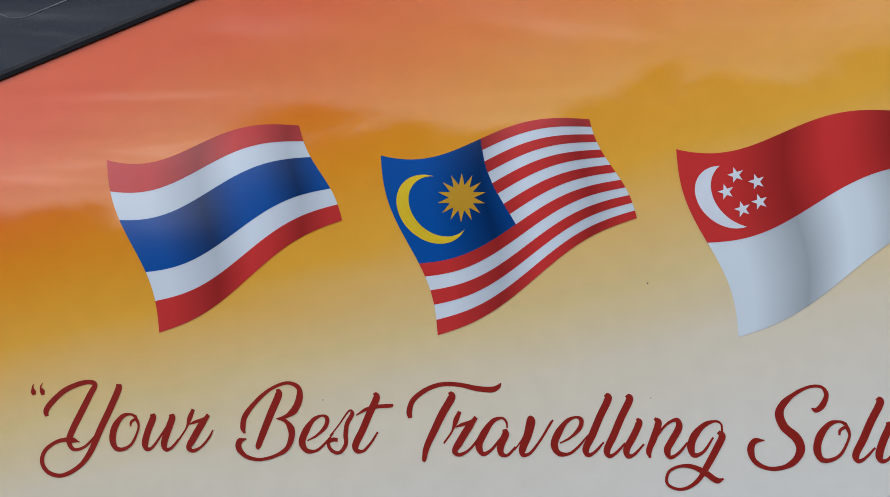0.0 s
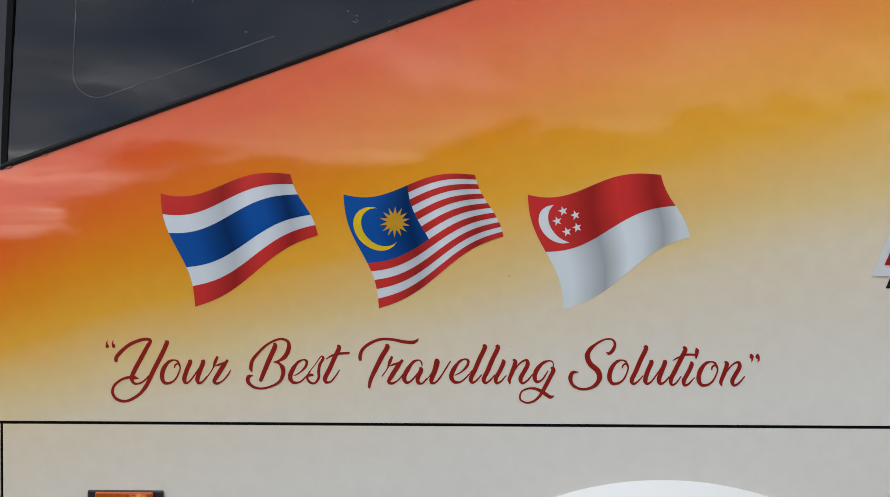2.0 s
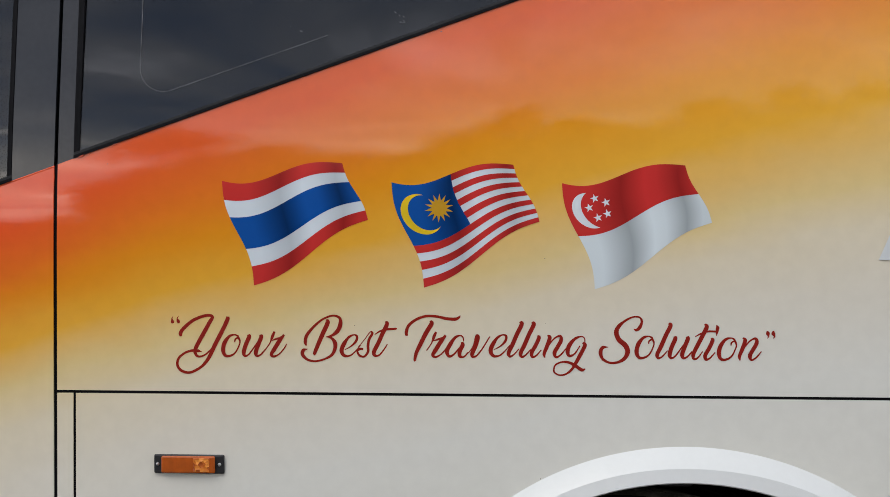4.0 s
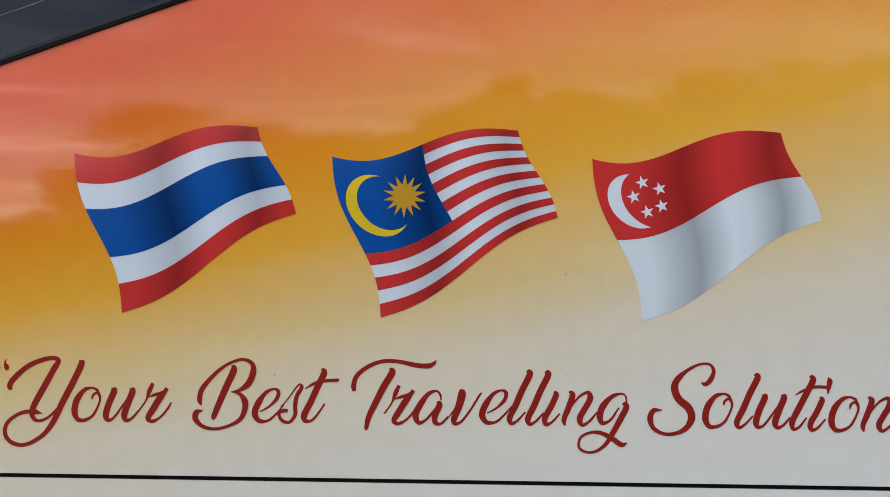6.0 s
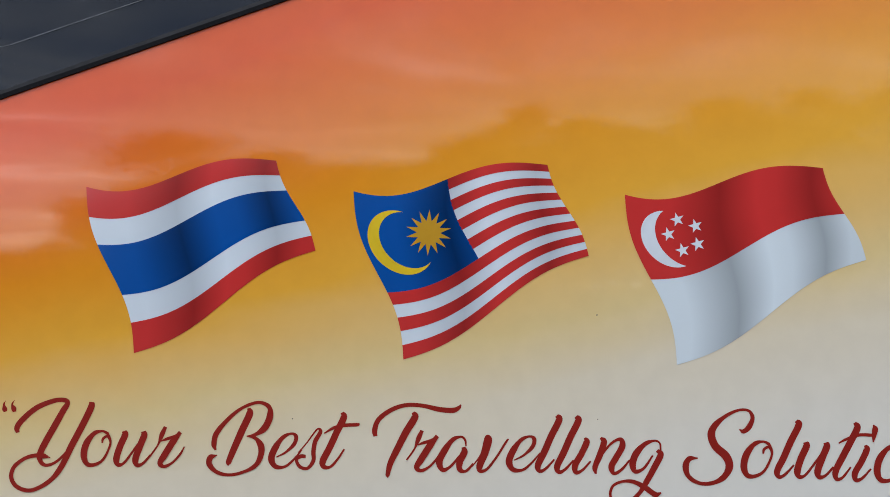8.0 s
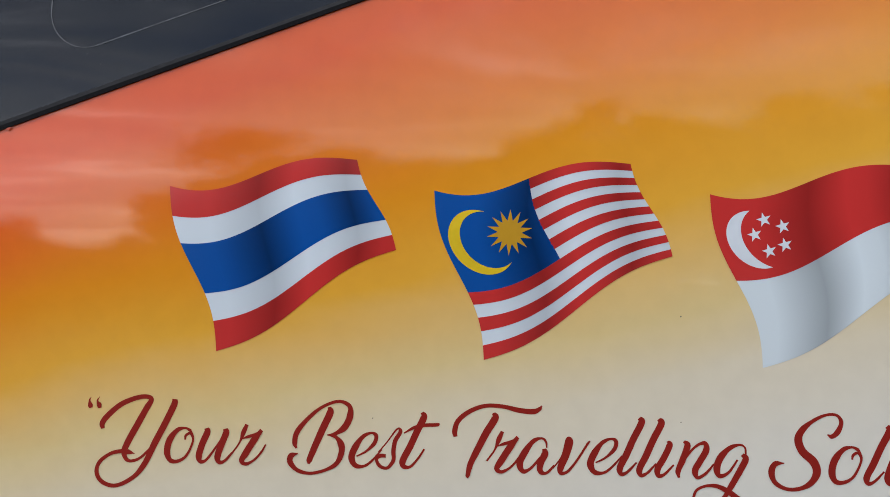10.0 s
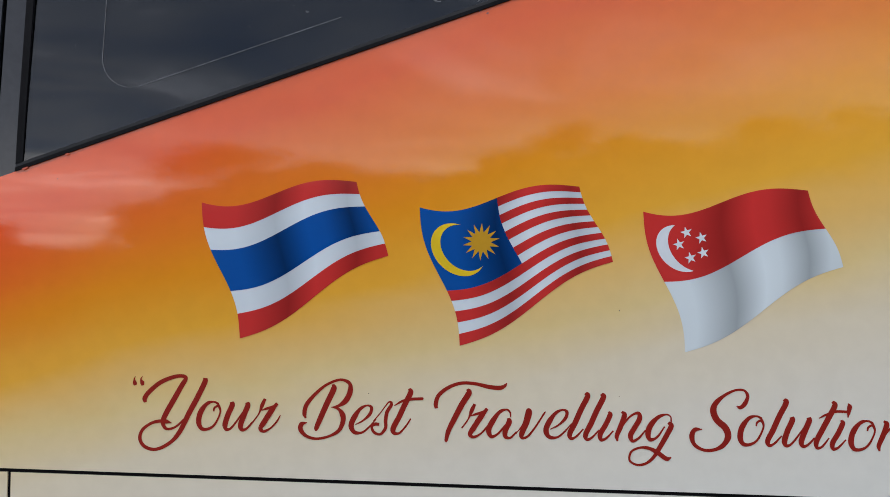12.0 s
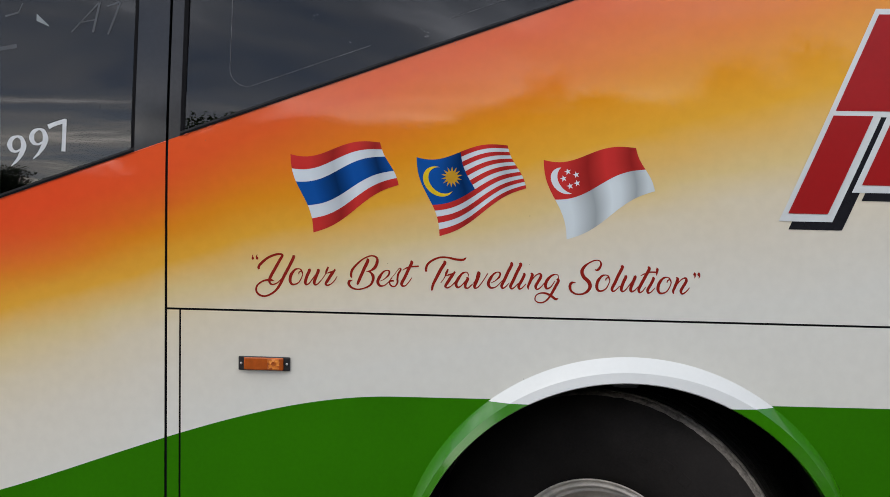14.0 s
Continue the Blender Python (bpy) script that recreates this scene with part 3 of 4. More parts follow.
def crescent(name, k, outer, inner, ink, parent, out):
    """A moon between two slanted circles (dx, dz, radius) given from the flag's upper hoist corner."""
    ax, az = flag_point(k, 0, 0)
    (x1, z1, r1), (x2, z2, r2) = outer, inner
    d = math.hypot(x2 - x1, z2 - z1)
    base = math.atan2(z2 - z1, x2 - x1)
    a1 = math.acos((d * d + r1 * r1 - r2 * r2) / (2 * d * r1))
    a2 = math.acos((r1 * r1 - d * d - r2 * r2) / (2 * d * r2))
    verts, faces, n = [], [], 48
    for i in range(n + 1):
        s = i / n
        p = base + a1 + (2 * math.pi - 2 * a1) * s
        q = base + a2 + (2 * math.pi - 2 * a2) * s
        verts.append(on_side(ax + x1 + r1 * math.cos(p) - 0.26 * r1 * math.sin(p), az + z1 + r1 * math.sin(p), out))
        verts.append(on_side(ax + x2 + r2 * math.cos(q) - 0.26 * (z2 - z1 + r2 * math.sin(q)), az + z2 + r2 * math.sin(q), out))
    for i in range(n):
        faces.append((2 * i, 2 * i + 2, 2 * i + 3, 2 * i + 1))
    return mesh_object(name, verts, faces, [ink], parent)


def star(name, k, dx, dz, r1, r2, points, turn, ink, parent, out):
    ax, az = flag_point(k, 0, 0)
    ring = []
    for i in range(2 * points):
        a, r = turn + math.pi * i / points, (r1, r2)[i % 2]
        ring.append(on_side(ax + dx + r * math.cos(a), az + dz + r * math.sin(a), out))
    verts = [on_side(ax + dx, az + dz, out)] + ring
    faces = [(0, 1 + (i + 1) % (2 * points), 1 + i) for i in range(2 * points)]
    return mesh_object(name, verts, faces, [ink], parent)


F1, F2, F3 = 0.0003, 0.0005, 0.0007
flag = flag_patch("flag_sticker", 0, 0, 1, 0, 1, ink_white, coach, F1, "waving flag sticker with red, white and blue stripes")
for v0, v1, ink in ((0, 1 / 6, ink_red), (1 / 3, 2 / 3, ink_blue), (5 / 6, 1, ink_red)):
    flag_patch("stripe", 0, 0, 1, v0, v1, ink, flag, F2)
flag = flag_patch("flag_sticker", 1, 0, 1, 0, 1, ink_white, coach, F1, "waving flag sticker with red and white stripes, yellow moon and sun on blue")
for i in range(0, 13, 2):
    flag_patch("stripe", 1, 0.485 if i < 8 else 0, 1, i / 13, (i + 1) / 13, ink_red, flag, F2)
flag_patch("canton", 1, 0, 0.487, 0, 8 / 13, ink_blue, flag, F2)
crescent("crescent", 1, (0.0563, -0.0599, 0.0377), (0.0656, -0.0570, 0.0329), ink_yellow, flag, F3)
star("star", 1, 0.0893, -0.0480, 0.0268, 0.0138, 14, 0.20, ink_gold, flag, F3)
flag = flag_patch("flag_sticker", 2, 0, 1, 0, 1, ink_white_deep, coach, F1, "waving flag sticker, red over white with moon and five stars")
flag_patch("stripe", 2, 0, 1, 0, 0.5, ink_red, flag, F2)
crescent("crescent", 2, (0.0526, -0.0514, 0.0328), (0.0725, -0.0482, 0.0355), ink_plain, flag, F3)
for dx, dz in ((0.0605, -0.0285), (0.0815, -0.0358), (0.0504, -0.0458), (0.0669, -0.0642), (0.0843, -0.0568)):
    star("star", 2, dx, dz, 0.0086, 0.0034, 5, 1.85, ink_plain, flag, F3)

# ---- the slogan, drawn with a brush: strokes of (x, z, width) in millimetres ----
GLYPH = {}
GLYPH["Y"] = [[(-24, 39, 4.5), (-25, 45, 6.5), (-19, 54, 6.5), (-3, 68, 6), (14, 76, 5.5), (28, 79, 5), (36, 76, 5.5), (30, 65, 7), (19, 45, 7.5), (9, 27, 7.5), (3, 13, 7), (5, 4, 5), (12, 1, 3.5), (24, 6, 3), (39, 21, 2.5)],
              [(65, 77, 6), (64, 70, 7.5), (53, 47, 7.5), (41, 24, 7.5), (29, -1, 6.5), (15, -18, 5), (-6, -29, 4.5), (-23, -26, 5), (-31, -15, 5), (-28, -2, 4.5), (-16, 8, 4), (-4, 12, 4.5), (7, 12, 6), (16, 10, 1)]]
GLYPH["o"] = [[(23, 28, 2), (24, 33, 3), (29, 36, 3), (32, 32, 2.5), (33, 27, 2)],
              [(30, 39, 3.5), (23, 42, 2.5), (13, 39, 5), (4, 27, 7.5), (1, 13, 7.5), (5, 3, 5.5), (14, 2, 4), (24, 8, 3), (31, 21, 2.5), (33, 31, 2.5), (29, 40, 3)]]
GLYPH["u"] = [[(12, 42, 5.5), (13, 37, 7.5), (7, 23, 7.5), (3, 9, 7.5), (5, 2, 5), (12, 4, 3), (22, 17, 2.5), (31, 31, 1.5)],
              [(35, 42, 5.5), (36, 37, 7.5), (31, 24, 7.5), (26, 9, 7.5), (28, 2, 5), (35, 4, 3), (44, 14, 2.5)]]
GLYPH["r"] = [[(-9, 12, 2), (0, 25, 2), (5, 38, 5.5), (9, 47, 4)],
              [(4, 30, 1.5), (12, 33, 3.5), (22, 36, 4.5), (27, 41, 4.5)],
              [(26, 39, 4), (18, 29, 7.5), (8, 13, 7.5), (3, 4, 6), (8, 0, 4), (18, 5, 2.5), (27, 15, 2.5), (32, 24, 1.5)]]
GLYPH["B"] = [[(49, 78, 4), (50, 71, 8), (41, 51, 8), (32, 30, 7.5), (26, 15, 6.5), (25, 10, 2.5)],
              [(10, 28, 2.5), (8, 35, 6), (11, 48, 6), (25, 65, 4.5), (41, 78, 3.5), (60, 85, 3.5), (73, 80, 5), (74, 68, 7.5), (68, 55, 7.5), (57, 47, 4), (47, 45, 1)],
              [(47, 45, 1), (57, 43, 4), (64, 34, 7.5), (64, 23, 6.5), (58, 11, 5), (44, 3, 3.5), (27, -1, 3.5), (12, 2, 4.5), (3, 11, 6.5), (4, 19, 6.5), (12, 22, 1.5)]]
GLYPH["e"] = [[(6, 13, 1.5), (17, 19, 2.5), (27, 29, 4.5), (29, 38, 4.5), (23, 41, 2.5), (13, 36, 4.5), (4, 23, 7.5), (0, 11, 7.5), (5, 2, 5.5), (16, 2, 3), (26, 10, 2.5), (36, 22, 1.5)]]
GLYPH["s"] = [[(1, 18, 1.5), (11, 30, 1.5), (23, 46, 2), (27, 43, 4.5), (21, 32, 5), (19, 20, 5), (19, 9, 4.5), (12, 0, 3.5), (3, 2, 4), (-1, 10, 3.5), (4, 14, 4.5), (10, 14, 4)]]
GLYPH["t"] = [[(24, 66, 4), (26, 60, 7.5), (18, 43, 7.5), (10, 25, 7.5), (2, 9, 7.5), (3, 2, 5.5), (11, 2, 3), (20, 12, 2.5), (27, 23, 2)],
              [(3, 41, 1.5), (15, 48, 3.5), (28, 51, 4), (42, 52, 4), (43, 54, 2)]]
GLYPH["T"] = [[(-13, 44, 4.5), (-14, 51, 6), (-10, 63, 5.5), (3, 74, 5), (21, 81, 4.5), (41, 81, 4.5), (61, 77, 5.5), (77, 76, 6), (84, 79, 4.5), (87, 83, 1.5)],
              [(31, 73, 4), (33, 67, 8), (23, 50, 8), (13, 30, 7.5), (5, 13, 6.5), (2, 0, 5), (2, -4, 1.5)]]
GLYPH["a"] = [[(32, 30, 1.5), (31, 37, 2.5), (26, 41, 2.5), (16, 37, 5), (6, 23, 7.5), (1, 11, 7.5), (5, 2, 5), (14, 6, 3), (25, 19, 2.5)],
              [(29, 29, 4.5), (30, 23, 7.5), (25, 12, 7.5), (25, 3, 6), (32, 1, 3), (41, 10, 2.5)]]
GLYPH["v"] = [[(-5, 6, 1.5), (5, 20, 2), (11, 40, 3.5), (14, 37, 7.5), (10, 22, 7.5), (4, 8, 7.5), (4, 1, 4.5), (12, 3, 3), (23, 17, 2.5), (34, 35, 2.5), (37, 39, 1.5)]]
GLYPH["l"] = [[(23, 66, 4.5), (26, 61, 7.5), (17, 42, 7.5), (9, 23, 7.5), (2, 8, 7), (4, 1, 4.5), (11, 4, 3), (21, 15, 2)]]
GLYPH["i"] = [[(14, 41, 3), (16, 36, 7), (10, 22, 7), (3, 9, 7), (4, 1, 5), (11, 3, 3), (21, 14, 2)]]
GLYPH["n"] = [[(8, 41, 3), (12, 36, 7), (7, 20, 7), (2, 7, 6), (3, -1, 2.5)],
              [(5, 13, 1.5), (16, 30, 2.5), (25, 38, 3), (32, 39, 5), (33, 31, 7), (26, 18, 7), (21, 8, 7), (24, 0, 4), (33, 5, 3), (42, 16, 2)]]
GLYPH["g"] = [[(34, 27, 2), (33, 35, 2), (27, 38, 2.5), (16, 34, 5), (6, 23, 7.5), (2, 11, 7.5), (5, 2, 5), (15, 6, 3), (25, 21, 2)],
              [(30, 27, 4), (34, 22, 7), (28, 9, 7), (19, -8, 6.5), (10, -23, 4.5), (-1, -32, 3.5), (-13, -34, 3), (-23, -28, 3), (-21, -16, 3), (-10, -10, 3), (3, -10, 4.5), (16, -16, 6), (28, -24, 6), (35, -22, 2)]]
GLYPH["S"] = [[(63, 62, 1.5), (68, 60, 5), (74, 65, 6), (78, 76, 4.5), (73, 84, 3), (61, 84, 3), (47, 77, 4), (35, 66, 7), (31, 55, 8.5), (36, 42, 8.5), (48, 31, 9), (52, 19, 8.5), (46, 7, 6.5), (34, 0, 4.5), (19, -1, 4), (6, 6, 5), (2, 18, 7), (6, 27, 6), (16, 28, 1.5)]]
GLYPH["x"] = [[(21, 67, 4), (24, 61, 7.5), (17, 46, 7.5), (8, 28, 7.5), (0, 11, 7), (1, 2, 4.5), (8, 4, 3), (17, 16, 2)],
              [(3, 43, 1.5), (12, 48, 3), (26, 53, 3.5), (41, 53, 3.5)],
              [(42, 65, 1.5), (44, 60, 6.5), (43, 53, 5), (42, 45, 1.5)]]
GLYPH["q"] = [[(4, 14, 0.5), (2, 10, 2), (3, 4, 6), (4, 1, 4)],
              [(15, 15, 0.5), (12, 10, 2), (14, 5, 6), (15, 1, 4)]]
GLYPH["p"] = [[(3, 13, 3), (4, 8, 7), (5, 3, 3), (3, -2, 0.5)],
              [(14, 13, 3), (14, 8, 7), (16, 3, 3), (13, -2, 0.5)]]


def stroke_points(pts):
    """A smooth curve through the points, with the width gliding along."""
    p = [np.array(q, float) for q in pts]
    p = [2 * p[0] - p[1]] + p + [2 * p[-1] - p[-2]]
    out = []
    for a, b, c, d in zip(p, p[1:], p[2:], p[3:]):
        for i in range(6):
            t = i / 6
            q = 0.5 * (2 * b + (c - a) * t + (2 * a - 5 * b + 4 * c - d) * t * t + (3 * b - a - 3 * c + d) * t ** 3)
            q[2] = b[2] + (c[2] - b[2]) * (t * t * (3 - 2 * t))
            out.append(q)
    return out + [p[-2]]


def letter(name, x, z, called="slogan_letter", ink=slogan_red, label="dark red brush script vinyl letter", lay=on_side):
    """One letter drawn with the brush at its foot (x, z)."""
    verts, faces = [], []
    for n, pts in enumerate(GLYPH[name]):
        line = stroke_points(pts)
        base = len(verts)
        for i, q in enumerate(line):
            a, b = line[max(0, i - 1)], line[min(len(line) - 1, i + 1)]
            d = b[:2] - a[:2]
            d = d / (np.hypot(*d) + 1e-9)
            side = np.array((-d[1], d[0])) * max(0.5, q[2] * 1.06) * 0.5
            for s in (1, -1):
                w = q[:2] + s * side
                verts.append(lay(x + w[0] / 1000, z + w[1] / 1000, 0.0003 + 0.00012 * n + 0.0000015 * i))
        for i in range(len(line) - 1):
            a = base + 2 * i
            faces.append((a, a + 2, a + 3, a + 1))
    mesh_object(called, verts, faces, [ink], coach, label)


letter("Y", 0.2657, 1.2676)
letter("o", 0.3209, 1.2683)
letter("u", 0.3582, 1.2690)
letter("r", 0.4107, 1.2699)
letter("B", 0.4699, 1.2626)
letter("e", 0.5464, 1.2706)
letter("s", 0.5772, 1.2711)
letter("t", 0.6056, 1.2716)
letter("T", 0.6822, 1.2663)
letter("r", 0.7150, 1.2712)
letter("a", 0.7435, 1.2707)
letter("v", 0.7880, 1.2714)
letter("e", 0.8259, 1.2726)
letter("l", 0.8576, 1.2725)
letter("l", 0.8799, 1.2719)
letter("i", 0.8996, 1.2722)
letter("n", 0.9237, 1.2726)
letter("g", 0.9671, 1.2734)
letter("S", 1.0280, 1.2642)
letter("o", 1.0955, 1.2708)
letter("l", 1.1327, 1.2715)
letter("u", 1.1546, 1.2712)
letter("x", 1.2011, 1.2695)
letter("i", 1.2200, 1.2698)
letter("o", 1.2468, 1.2687)
letter("n", 1.2836, 1.2703)
letter("q", 0.2224, 1.3302)
letter("p", 1.3332, 1.3114)

# ---- the big red name, cut off as plain slanting bars ----
def lean(x, z, z_from=1.456):
    return x + 0.428 * (z - z_from)


def bar(name, x0, x1, z0, z1, material, out, dx=0.0, dz=0.0, label=""):
    """A bar between two heights whose sides lean forward; x0 and x1 are read at the foot of the name."""
    decal(name, [(lean(x0, z0) + dx, z0 + dz), (lean(x1, z0) + dx, z0 + dz), (lean(x1, z1) + dx, z1 + dz), (lean(x0, z1) + dx, z1 + dz)], material, coach, label, out)


for x0, x1, z0, z1 in ((1.537, 1.666, 1.456, 1.72), (1.679, 1.83, 1.529, 1.72), (1.537, 1.98, 1.714, 1.980)):
    bar("logo_shadow", x0, x1, z0, z1, logo_black, 0.0008, 0.024, -0.020, "black drop shadow of the lettering")
for n, (x0, x1, z0, z1) in enumerate(((1.537, 1.666, 1.456, 1.72), (1.679, 1.83, 1.529, 1.72), (1.537, 1.98, 1.714, 1.980))):
    bar("logo_outline", x0, x1, z0, z1, logo_white, 0.0014 + 0.0003 * n, label="white outline of the lettering")
for x0, x1, z0, z1 in ((1.5505, 1.6460, 1.4755, 1.7165), (1.6945, 1.81, 1.5475, 1.705), (1.5505, 1.96, 1.728, 1.966)):
    bar("logo_face", x0, x1, z0, z1, logo_red, 0.0026, label="dark red face of the lettering")
bar("logo_slash", 1.664, 1.70, 1.765, 1.79, logo_white, 0.0032, label="white cut in the lettering")

# ---- marks on the glass ----
def ribbon(name, pts, width, material, out, label=""):
    verts, faces = [], []
    for i, (x, z) in enumerate(pts):
        a, b = pts[max(0, i - 1)], pts[min(len(pts) - 1, i + 1)]
        d = math.hypot(b[0] - a[0], b[1] - a[1])
        nx, nz = -(b[1] - a[1]) / d, (b[0] - a[0]) / d
        verts += [on_glass(x + s * nx * width / 2, z + s * nz * width / 2, out) for s in (1, -1)]
    faces = [(2 * i, 2 * i + 2, 2 * i + 3, 2 * i + 1) for i in range(len(pts) - 1)]
    return mesh_object(name, verts, faces, [material], coach, label)


def scored_line(x0, foot, radius):
    """The faint line scored round inside the window: down, round the corner, then along the slope."""
    ang = math.atan(0.345)
    pts = [(x0 + 0.004 * math.sin((2.7 - z) * 2.0) - 0.004, z) for z in span(foot + radius * 0.85, 2.7, 0.03)][::-1]
    cx, cz = x0 + radius, foot + radius * 0.85
    for i in range(1, 13):
        a = math.pi + (math.pi / 2 + ang) * i / 12
        pts.append((cx + radius * math.cos(a), cz + radius * math.sin(a)))
    lx, lz = pts[-1]
    pts += [(lx + s, lz + 0.3515 * s) for s in span(0.02, 2.0, 0.04)]
    return pts


rng = random.Random(4)
line = [p for p in scored_line(0.157, 1.777, 0.046) if p[1] < 2.7]
at = 0
while at < len(line) - 2:
    run = rng.randint(3, 8)
    if rng.random() > 0.12:
        ribbon("scored_line", line[at:at + run + 1], rng.uniform(0.0007, 0.0015), scratch, 0.0008, "faint pale scored line on the glass")
    at += run
for cx, cz, n, size in ((0.655, 1.905, 7, 0.008), (0.72, 1.885, 5, 0.006), (0.36, 1.945, 3, 0.010), (0.46, 1.885, 4, 0.004)):
    for _ in range(n):
        x, z, a, s = cx + rng.gauss(0, 0.007), cz + rng.gauss(0, 0.006), rng.uniform(-1.2, 1.2), size * rng.uniform(0.3, 1.0)
        ribbon("scuff", [(x, z), (x + s * math.cos(a) * 0.5, z + s * math.sin(a) * 0.6), (x + s * math.cos(a), z + s * math.sin(a))], 0.0012, scratch, 0.0008)


spot = Mat("water_spot", rough=0.6).vary((0.012, 0.013, 0.015), 0.6, 60.0)
dv, df = [], []
for _ in range(420):
    x = rng.uniform(0.06, 1.0)
    z = rng.uniform(window_line(x) + 0.03, window_line(x) + 0.42)
    w, h = rng.uniform(0.0003, 0.0007), rng.uniform(0.0004, 0.0009) * rng.choice((1, 1, 1.5, 3))
    base = len(dv)
    dv += [on_glass(x + a * w, z + b * h, 0.0006) for a, b in ((-1, 0), (0, -1), (1, 0), (0, 1))]
    df.append((base, base + 1, base + 2, base + 3))
tagged(mesh_object("dust_specks", dv, df, [spot], coach, "dried water spots on the glass"), kind="stuff")


# old-style figures on the front window
GLYPH["nine"] = [[(18, 4, 10), (14, 16, 9), (2, 21, 5), (-12, 14, 10), (-17, 0, 13), (-12, -13, 10), (0, -18, 5), (13, -12, 5)],
                 [(8, 20, 4), (17, 11, 10), (20, -4, 14), (15, -22, 12), (3, -41, 7), (-11, -55, 2)]]
GLYPH["seven"] = [[(-43, -16, 12), (-28, -9, 10), (-10, -3, 10), (3, 1, 10)], [(0, 4, 10), (0, -30, 10), (-1, -78, 10)]]
for glyph, x, z in (("nine", -0.396, 1.613), ("nine", -0.3385, 1.6325), ("seven", -0.2695, 1.6755)):
    letter(glyph, x, z, "window_digit", frost, "pale grey digit sticker on the window", on_glass)
# unreadable pale lettering higher on the same window
faint = Mat("faint_lettering", rough=0.5).vary((0.042, 0.048, 0.058), 0.3, 20.0)
for x0, z0, x1, z1, w in ((-0.262, 1.905, -0.190, 1.985, 0.007), (-0.190, 1.985, -0.205, 1.905, 0.010), (-0.240, 1.930, -0.200, 1.938, 0.005),
                          (-0.172, 1.972, -0.135, 1.985, 0.008), (-0.135, 1.985, -0.165, 1.90, 0.009), (-0.44, 1.945, -0.405, 1.955, 0.008),
                          (-0.405, 1.955, -0.395, 1.98, 0.006), (-0.45, 1.86, -0.405, 1.868, 0.018)):
    ribbon("faint_bar", [(x0, z0), ((x0 + x1) / 2, (z0 + z1) / 2), (x1, z1)], 0.6 * w, faint, 0.0009, "faint pale lettering on the glass")
decal("faint_bar", [(-0.356, 1.952), (-0.322, 1.922), (-0.322, 1.919), (-0.356, 1.934)], frost_dim, coach, "small pale wedge-shaped sticker on the glass", 0.0012 - GLASS_LEAN * 0.415)

# smears of body paint over the rubber at the window corner
for x, dz, w, h in ((0.050, -0.003, 0.011, 0.003), (0.113, -0.004, 0.007, 0.0028)):
    z = window_line(x) + dz
    ring = [(x + 0.5 * w * math.cos(a) * rng.uniform(0.75, 1.1), z + 0.357 * 0.5 * w * math.cos(a) + 0.5 * h * math.sin(a) * rng.uniform(0.7, 1.2)) for a in span(0, 5.7, 0.55)]
    decal("paint_smear", ring, smear_red, coach, "", 0.0033)

# tiny specks and chips on the paint
speck = Mat("speck", rough=0.8).vary((0.14, 0.11, 0.08), 0.3, 50.0)
for x, z, r in ((0.926, 1.456, 0.0010), (0.571, 1.329, 0.0009), (0.928, 1.335, 0.0007), (0.92, 1.045, 0.0012), (0.10, 1.632, 0.0010)):
    ring = [(x + r * math.cos(a) * rng.uniform(0.6, 1.1), z + r * math.sin(a) * rng.uniform(0.6, 1.1)) for a in span(0, 5.5, 0.9)]
    decal("paint_chip", ring, speck, coach, "", 0.0007)


# ---- trees across the yard, behind the camera, mirrored in the paint and glass ----
def tree_mesh(seed, height, spread):
    """Trunk with limbs, and a crown of leaves in uneven clumps; two meshes."""
    r = random.Random(seed)
    tv, tf = [], []

    def limb(p, q, r0, r1, sides=8):
        p, q = Vector(p), Vector(q)
        ax = (q - p).normalized()
        e1 = ax.orthogonal().normalized()
        e2 = ax.cross(e1)
        base = len(tv)
        for c, rad in ((p, r0), ((p + q) / 2 + Vector((r.gauss(0, 0.05), r.gauss(0, 0.05), 0)), (r0 + r1) / 2), (q, r1)):
            for i in range(sides):
                a = 2 * math.pi * i / sides
                tv.append(c + rad * (math.cos(a) * e1 + math.sin(a) * e2))
        for k in range(2):
            for i in range(sides):
                a, b = base + k * sides + i, base + k * sides + (i + 1) % sides
                tf.append((a, b, b + sides, a + sides))

    fork = Vector((0, 0, height * 0.32))
    limb((0, 0, -0.1), fork, 0.19, 0.13)
    lv, lf = [], []
    for k in range(22):
        a = 2 * math.pi * k / 22 * 2.4 + r.uniform(-0.4, 0.4)
        reach = spread * r.uniform(0.15, 1.0)
        top = height * r.uniform(0.45, 0.97) - 0.25 * reach
        tip = Vector((reach * math.cos(a), reach * math.sin(a), max(height * 0.36, top)))
        limb(fork if k % 2 else fork * 0.85, tip, 0.07, 0.02, 6)
        for c in range(r.randint(3, 5)):
            mid = tip + Vector((r.gauss(0, 0.45), r.gauss(0, 0.45), r.gauss(-0.3, 0.6)))
            size = r.uniform(0.3, 0.62)
            for _ in range(420):
                d = Vector((r.gauss(0, 1), r.gauss(0, 1), r.gauss(0, 0.75))) * size * 0.55
                o = mid + d
                n = Vector((r.gauss(0, 1), r.gauss(0, 1), r.gauss(0, 1))).normalized()
                e1 = n.orthogonal().normalized() * r.uniform(0.035, 0.07)
                e2 = n.cross(e1).normalized() * r.uniform(0.025, 0.045)
                b = len(lv)
                lv.extend([o - e1, o + e2, o + e1, o - e2])
                lf.append((b, b + 1, b + 2, b + 3))
    return tv, tf, lv, lf


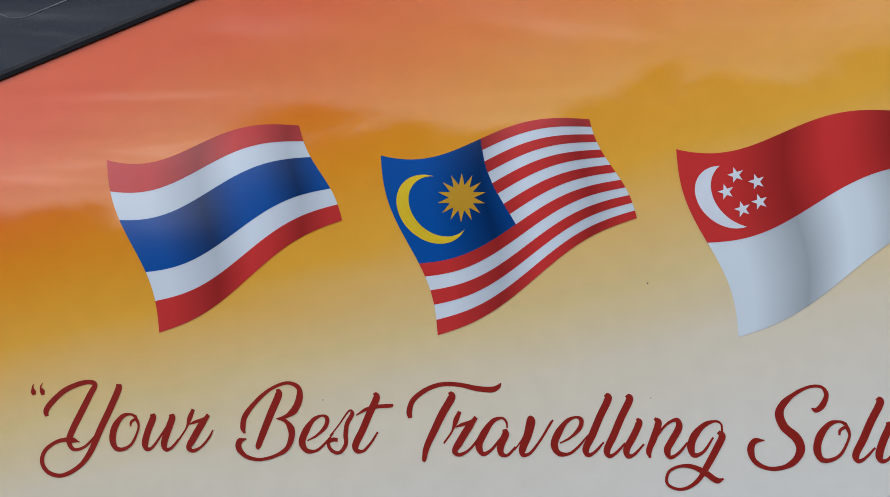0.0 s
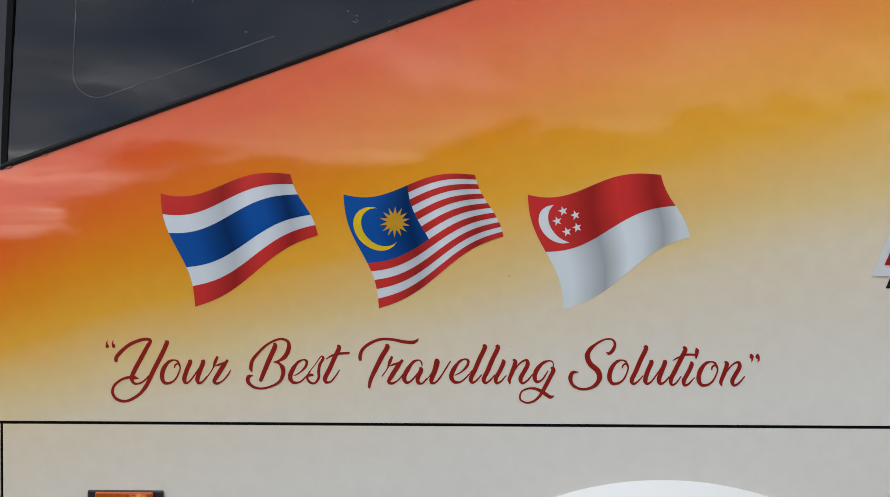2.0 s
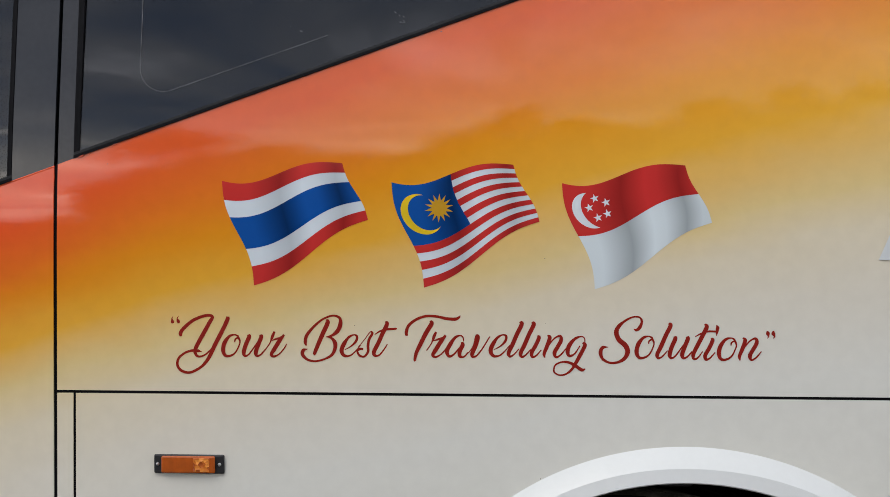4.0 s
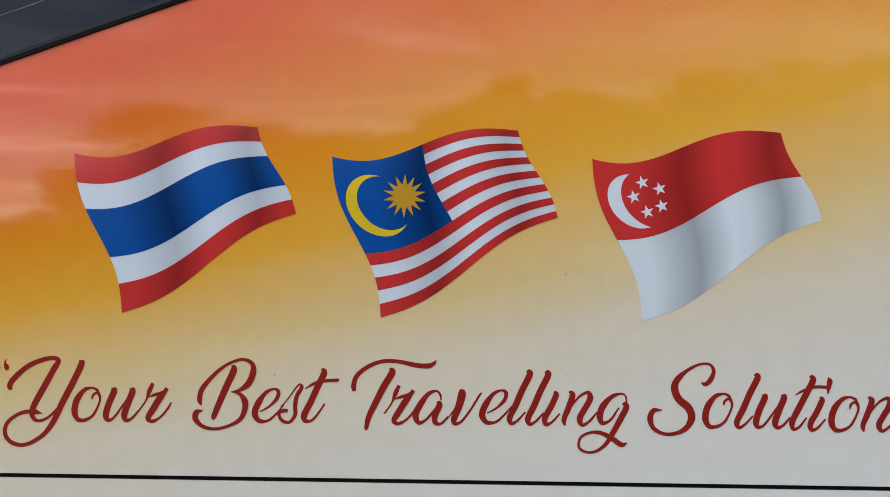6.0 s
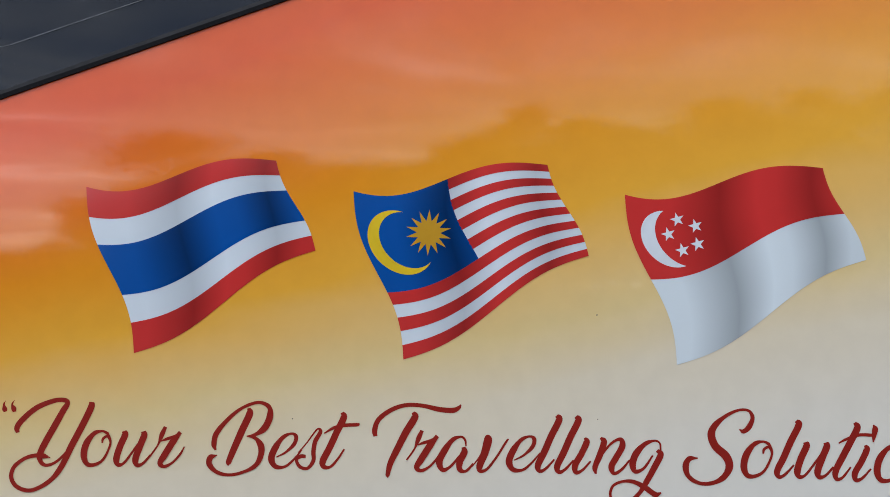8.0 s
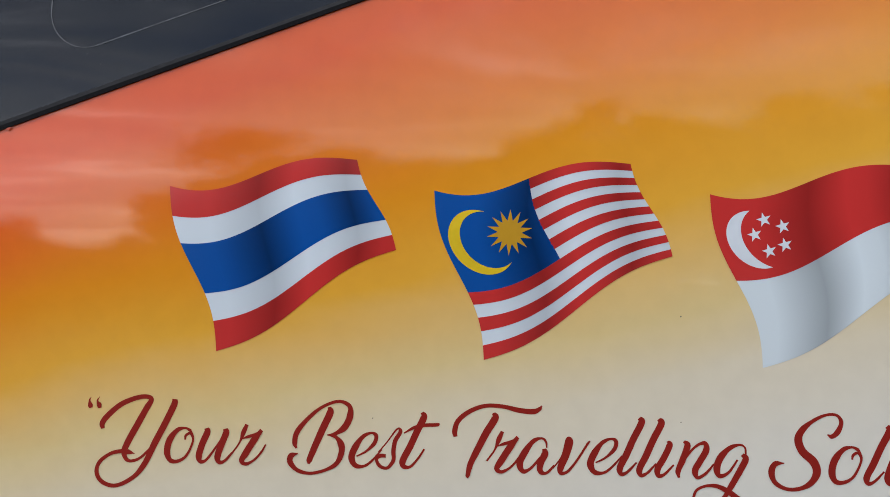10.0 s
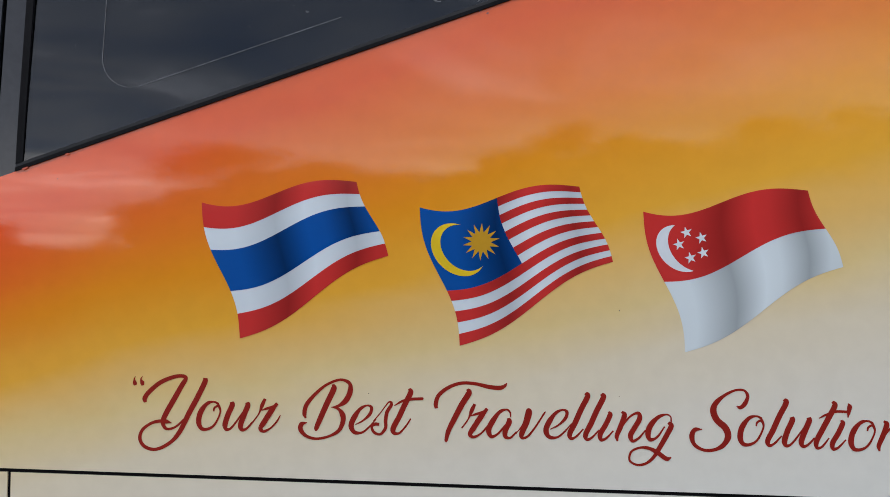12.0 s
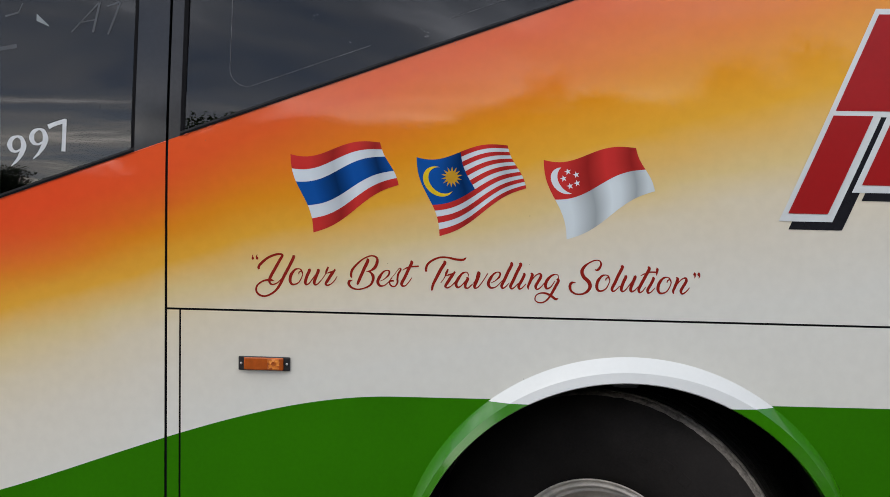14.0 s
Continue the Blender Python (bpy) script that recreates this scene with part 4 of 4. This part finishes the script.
def build_tree(seed, height, spread):
    tv, tf, lv, lf = tree_mesh(seed, height, spread)
    t = new("tree")
    tagged(t, "leafy green roadside tree standing across the asphalt yard", "tree", "trees across the yard")
    mesh_object("trunk", tv, tf, [bark], t, "brown bark trunk and limbs", smooth=True)
    mesh_object("crown", lv, lf, [leaf], t, "dark green leaf crown")
    return t


kinds = [build_tree(11, 4.4, 0.5), build_tree(23, 5.6, 1.05), build_tree(37, 7.9, 0.9)]
for t, (x, y) in zip(kinds, ((-6.0, -20.4), (-3.5, -20.6), (1.25, -20.6))):
    t.matrix_basis = pose(x, y, 0)
for k, x, y, turn, h in ((0, -8.2, -22.2, 30, 2.8), (0, -9.7, -22.6, 120, 2.6), (0, -11.3, -22.2, 260, 3.5), (0, -13.0, -22.8, 70, 3.3), (0, -15.3, -22.4, 310, 3.9), (1, -4.95, -20.3, 40, 6.2), (0, -5.6, -20.8, 200, 4.3), (1, -2.1, -21.0, 150, 5.5), (1, -0.9, -20.6, 290, 5.4), (0, -0.2, -20.9, 10, 6.0),
                         (2, 0.35, -20.8, 70, 7.4), (2, 2.25, -20.4, 160, 8.0), (2, 3.7, -21.2, 230, 7.8), (2, 4.7, -21.6, 80, 8.4), (2, 5.5, -20.8, 20, 8.9), (2, 6.3, -21.7, 200, 8.8), (2, 7.1, -21.0, 310, 8.9), (2, 8.6, -21.4, 120, 8.9),
                         (2, 10.6, -21.0, 200, 9.1), (2, 13.0, -21.6, 80, 8.9), (2, 15.4, -21.2, 260, 9.2), (2, 18.2, -21.8, 140, 9.0)):
    copy_thing(kinds[k], pose(x, y, 0, 0, 0, turn) @ Matrix.Scale(h / (4.4, 5.6, 7.9)[k], 4))

# dense undergrowth at the edge of the yard, under and behind the trees; unseen, added to keep low sky out of the
# reflections
r = random.Random(9)
lv, lf = [], []
for k in range(110000):
    x = r.uniform(-45, 45) if k % 3 else r.uniform(-16, 26)
    top = 2.7 + 2.7 / (1 + math.exp(-(x + 7.1) * 3.5)) + 2.2 / (1 + math.exp(-(x - 0.3) * 2.0)) + 0.5 * noise.noise((x * 0.3, 3.1, 0)) + 0.45 * noise.noise((x * 1.1, 7.7, 0))
    z = top * r.random() ** 0.75
    o = Vector((x, -24.5 - r.uniform(0, 1.6) + 0.25 * z * r.random(), z))
    n = Vector((r.gauss(0, 1), r.gauss(0, 1), r.gauss(0, 1))).normalized()
    e1 = n.orthogonal().normalized() * r.uniform(0.09, 0.17)
    e2 = n.cross(e1).normalized() * r.uniform(0.06, 0.11)
    b = len(lv)
    lv += [o - e1, o + e2, o + e1, o - e2]
    lf.append((b, b + 1, b + 2, b + 3))
hedge = mesh_object("undergrowth", lv, lf, [leaf])
tagged(hedge, "unseen dense green undergrowth added along the yard edge to block low sky", "bushes", kind="stuff")
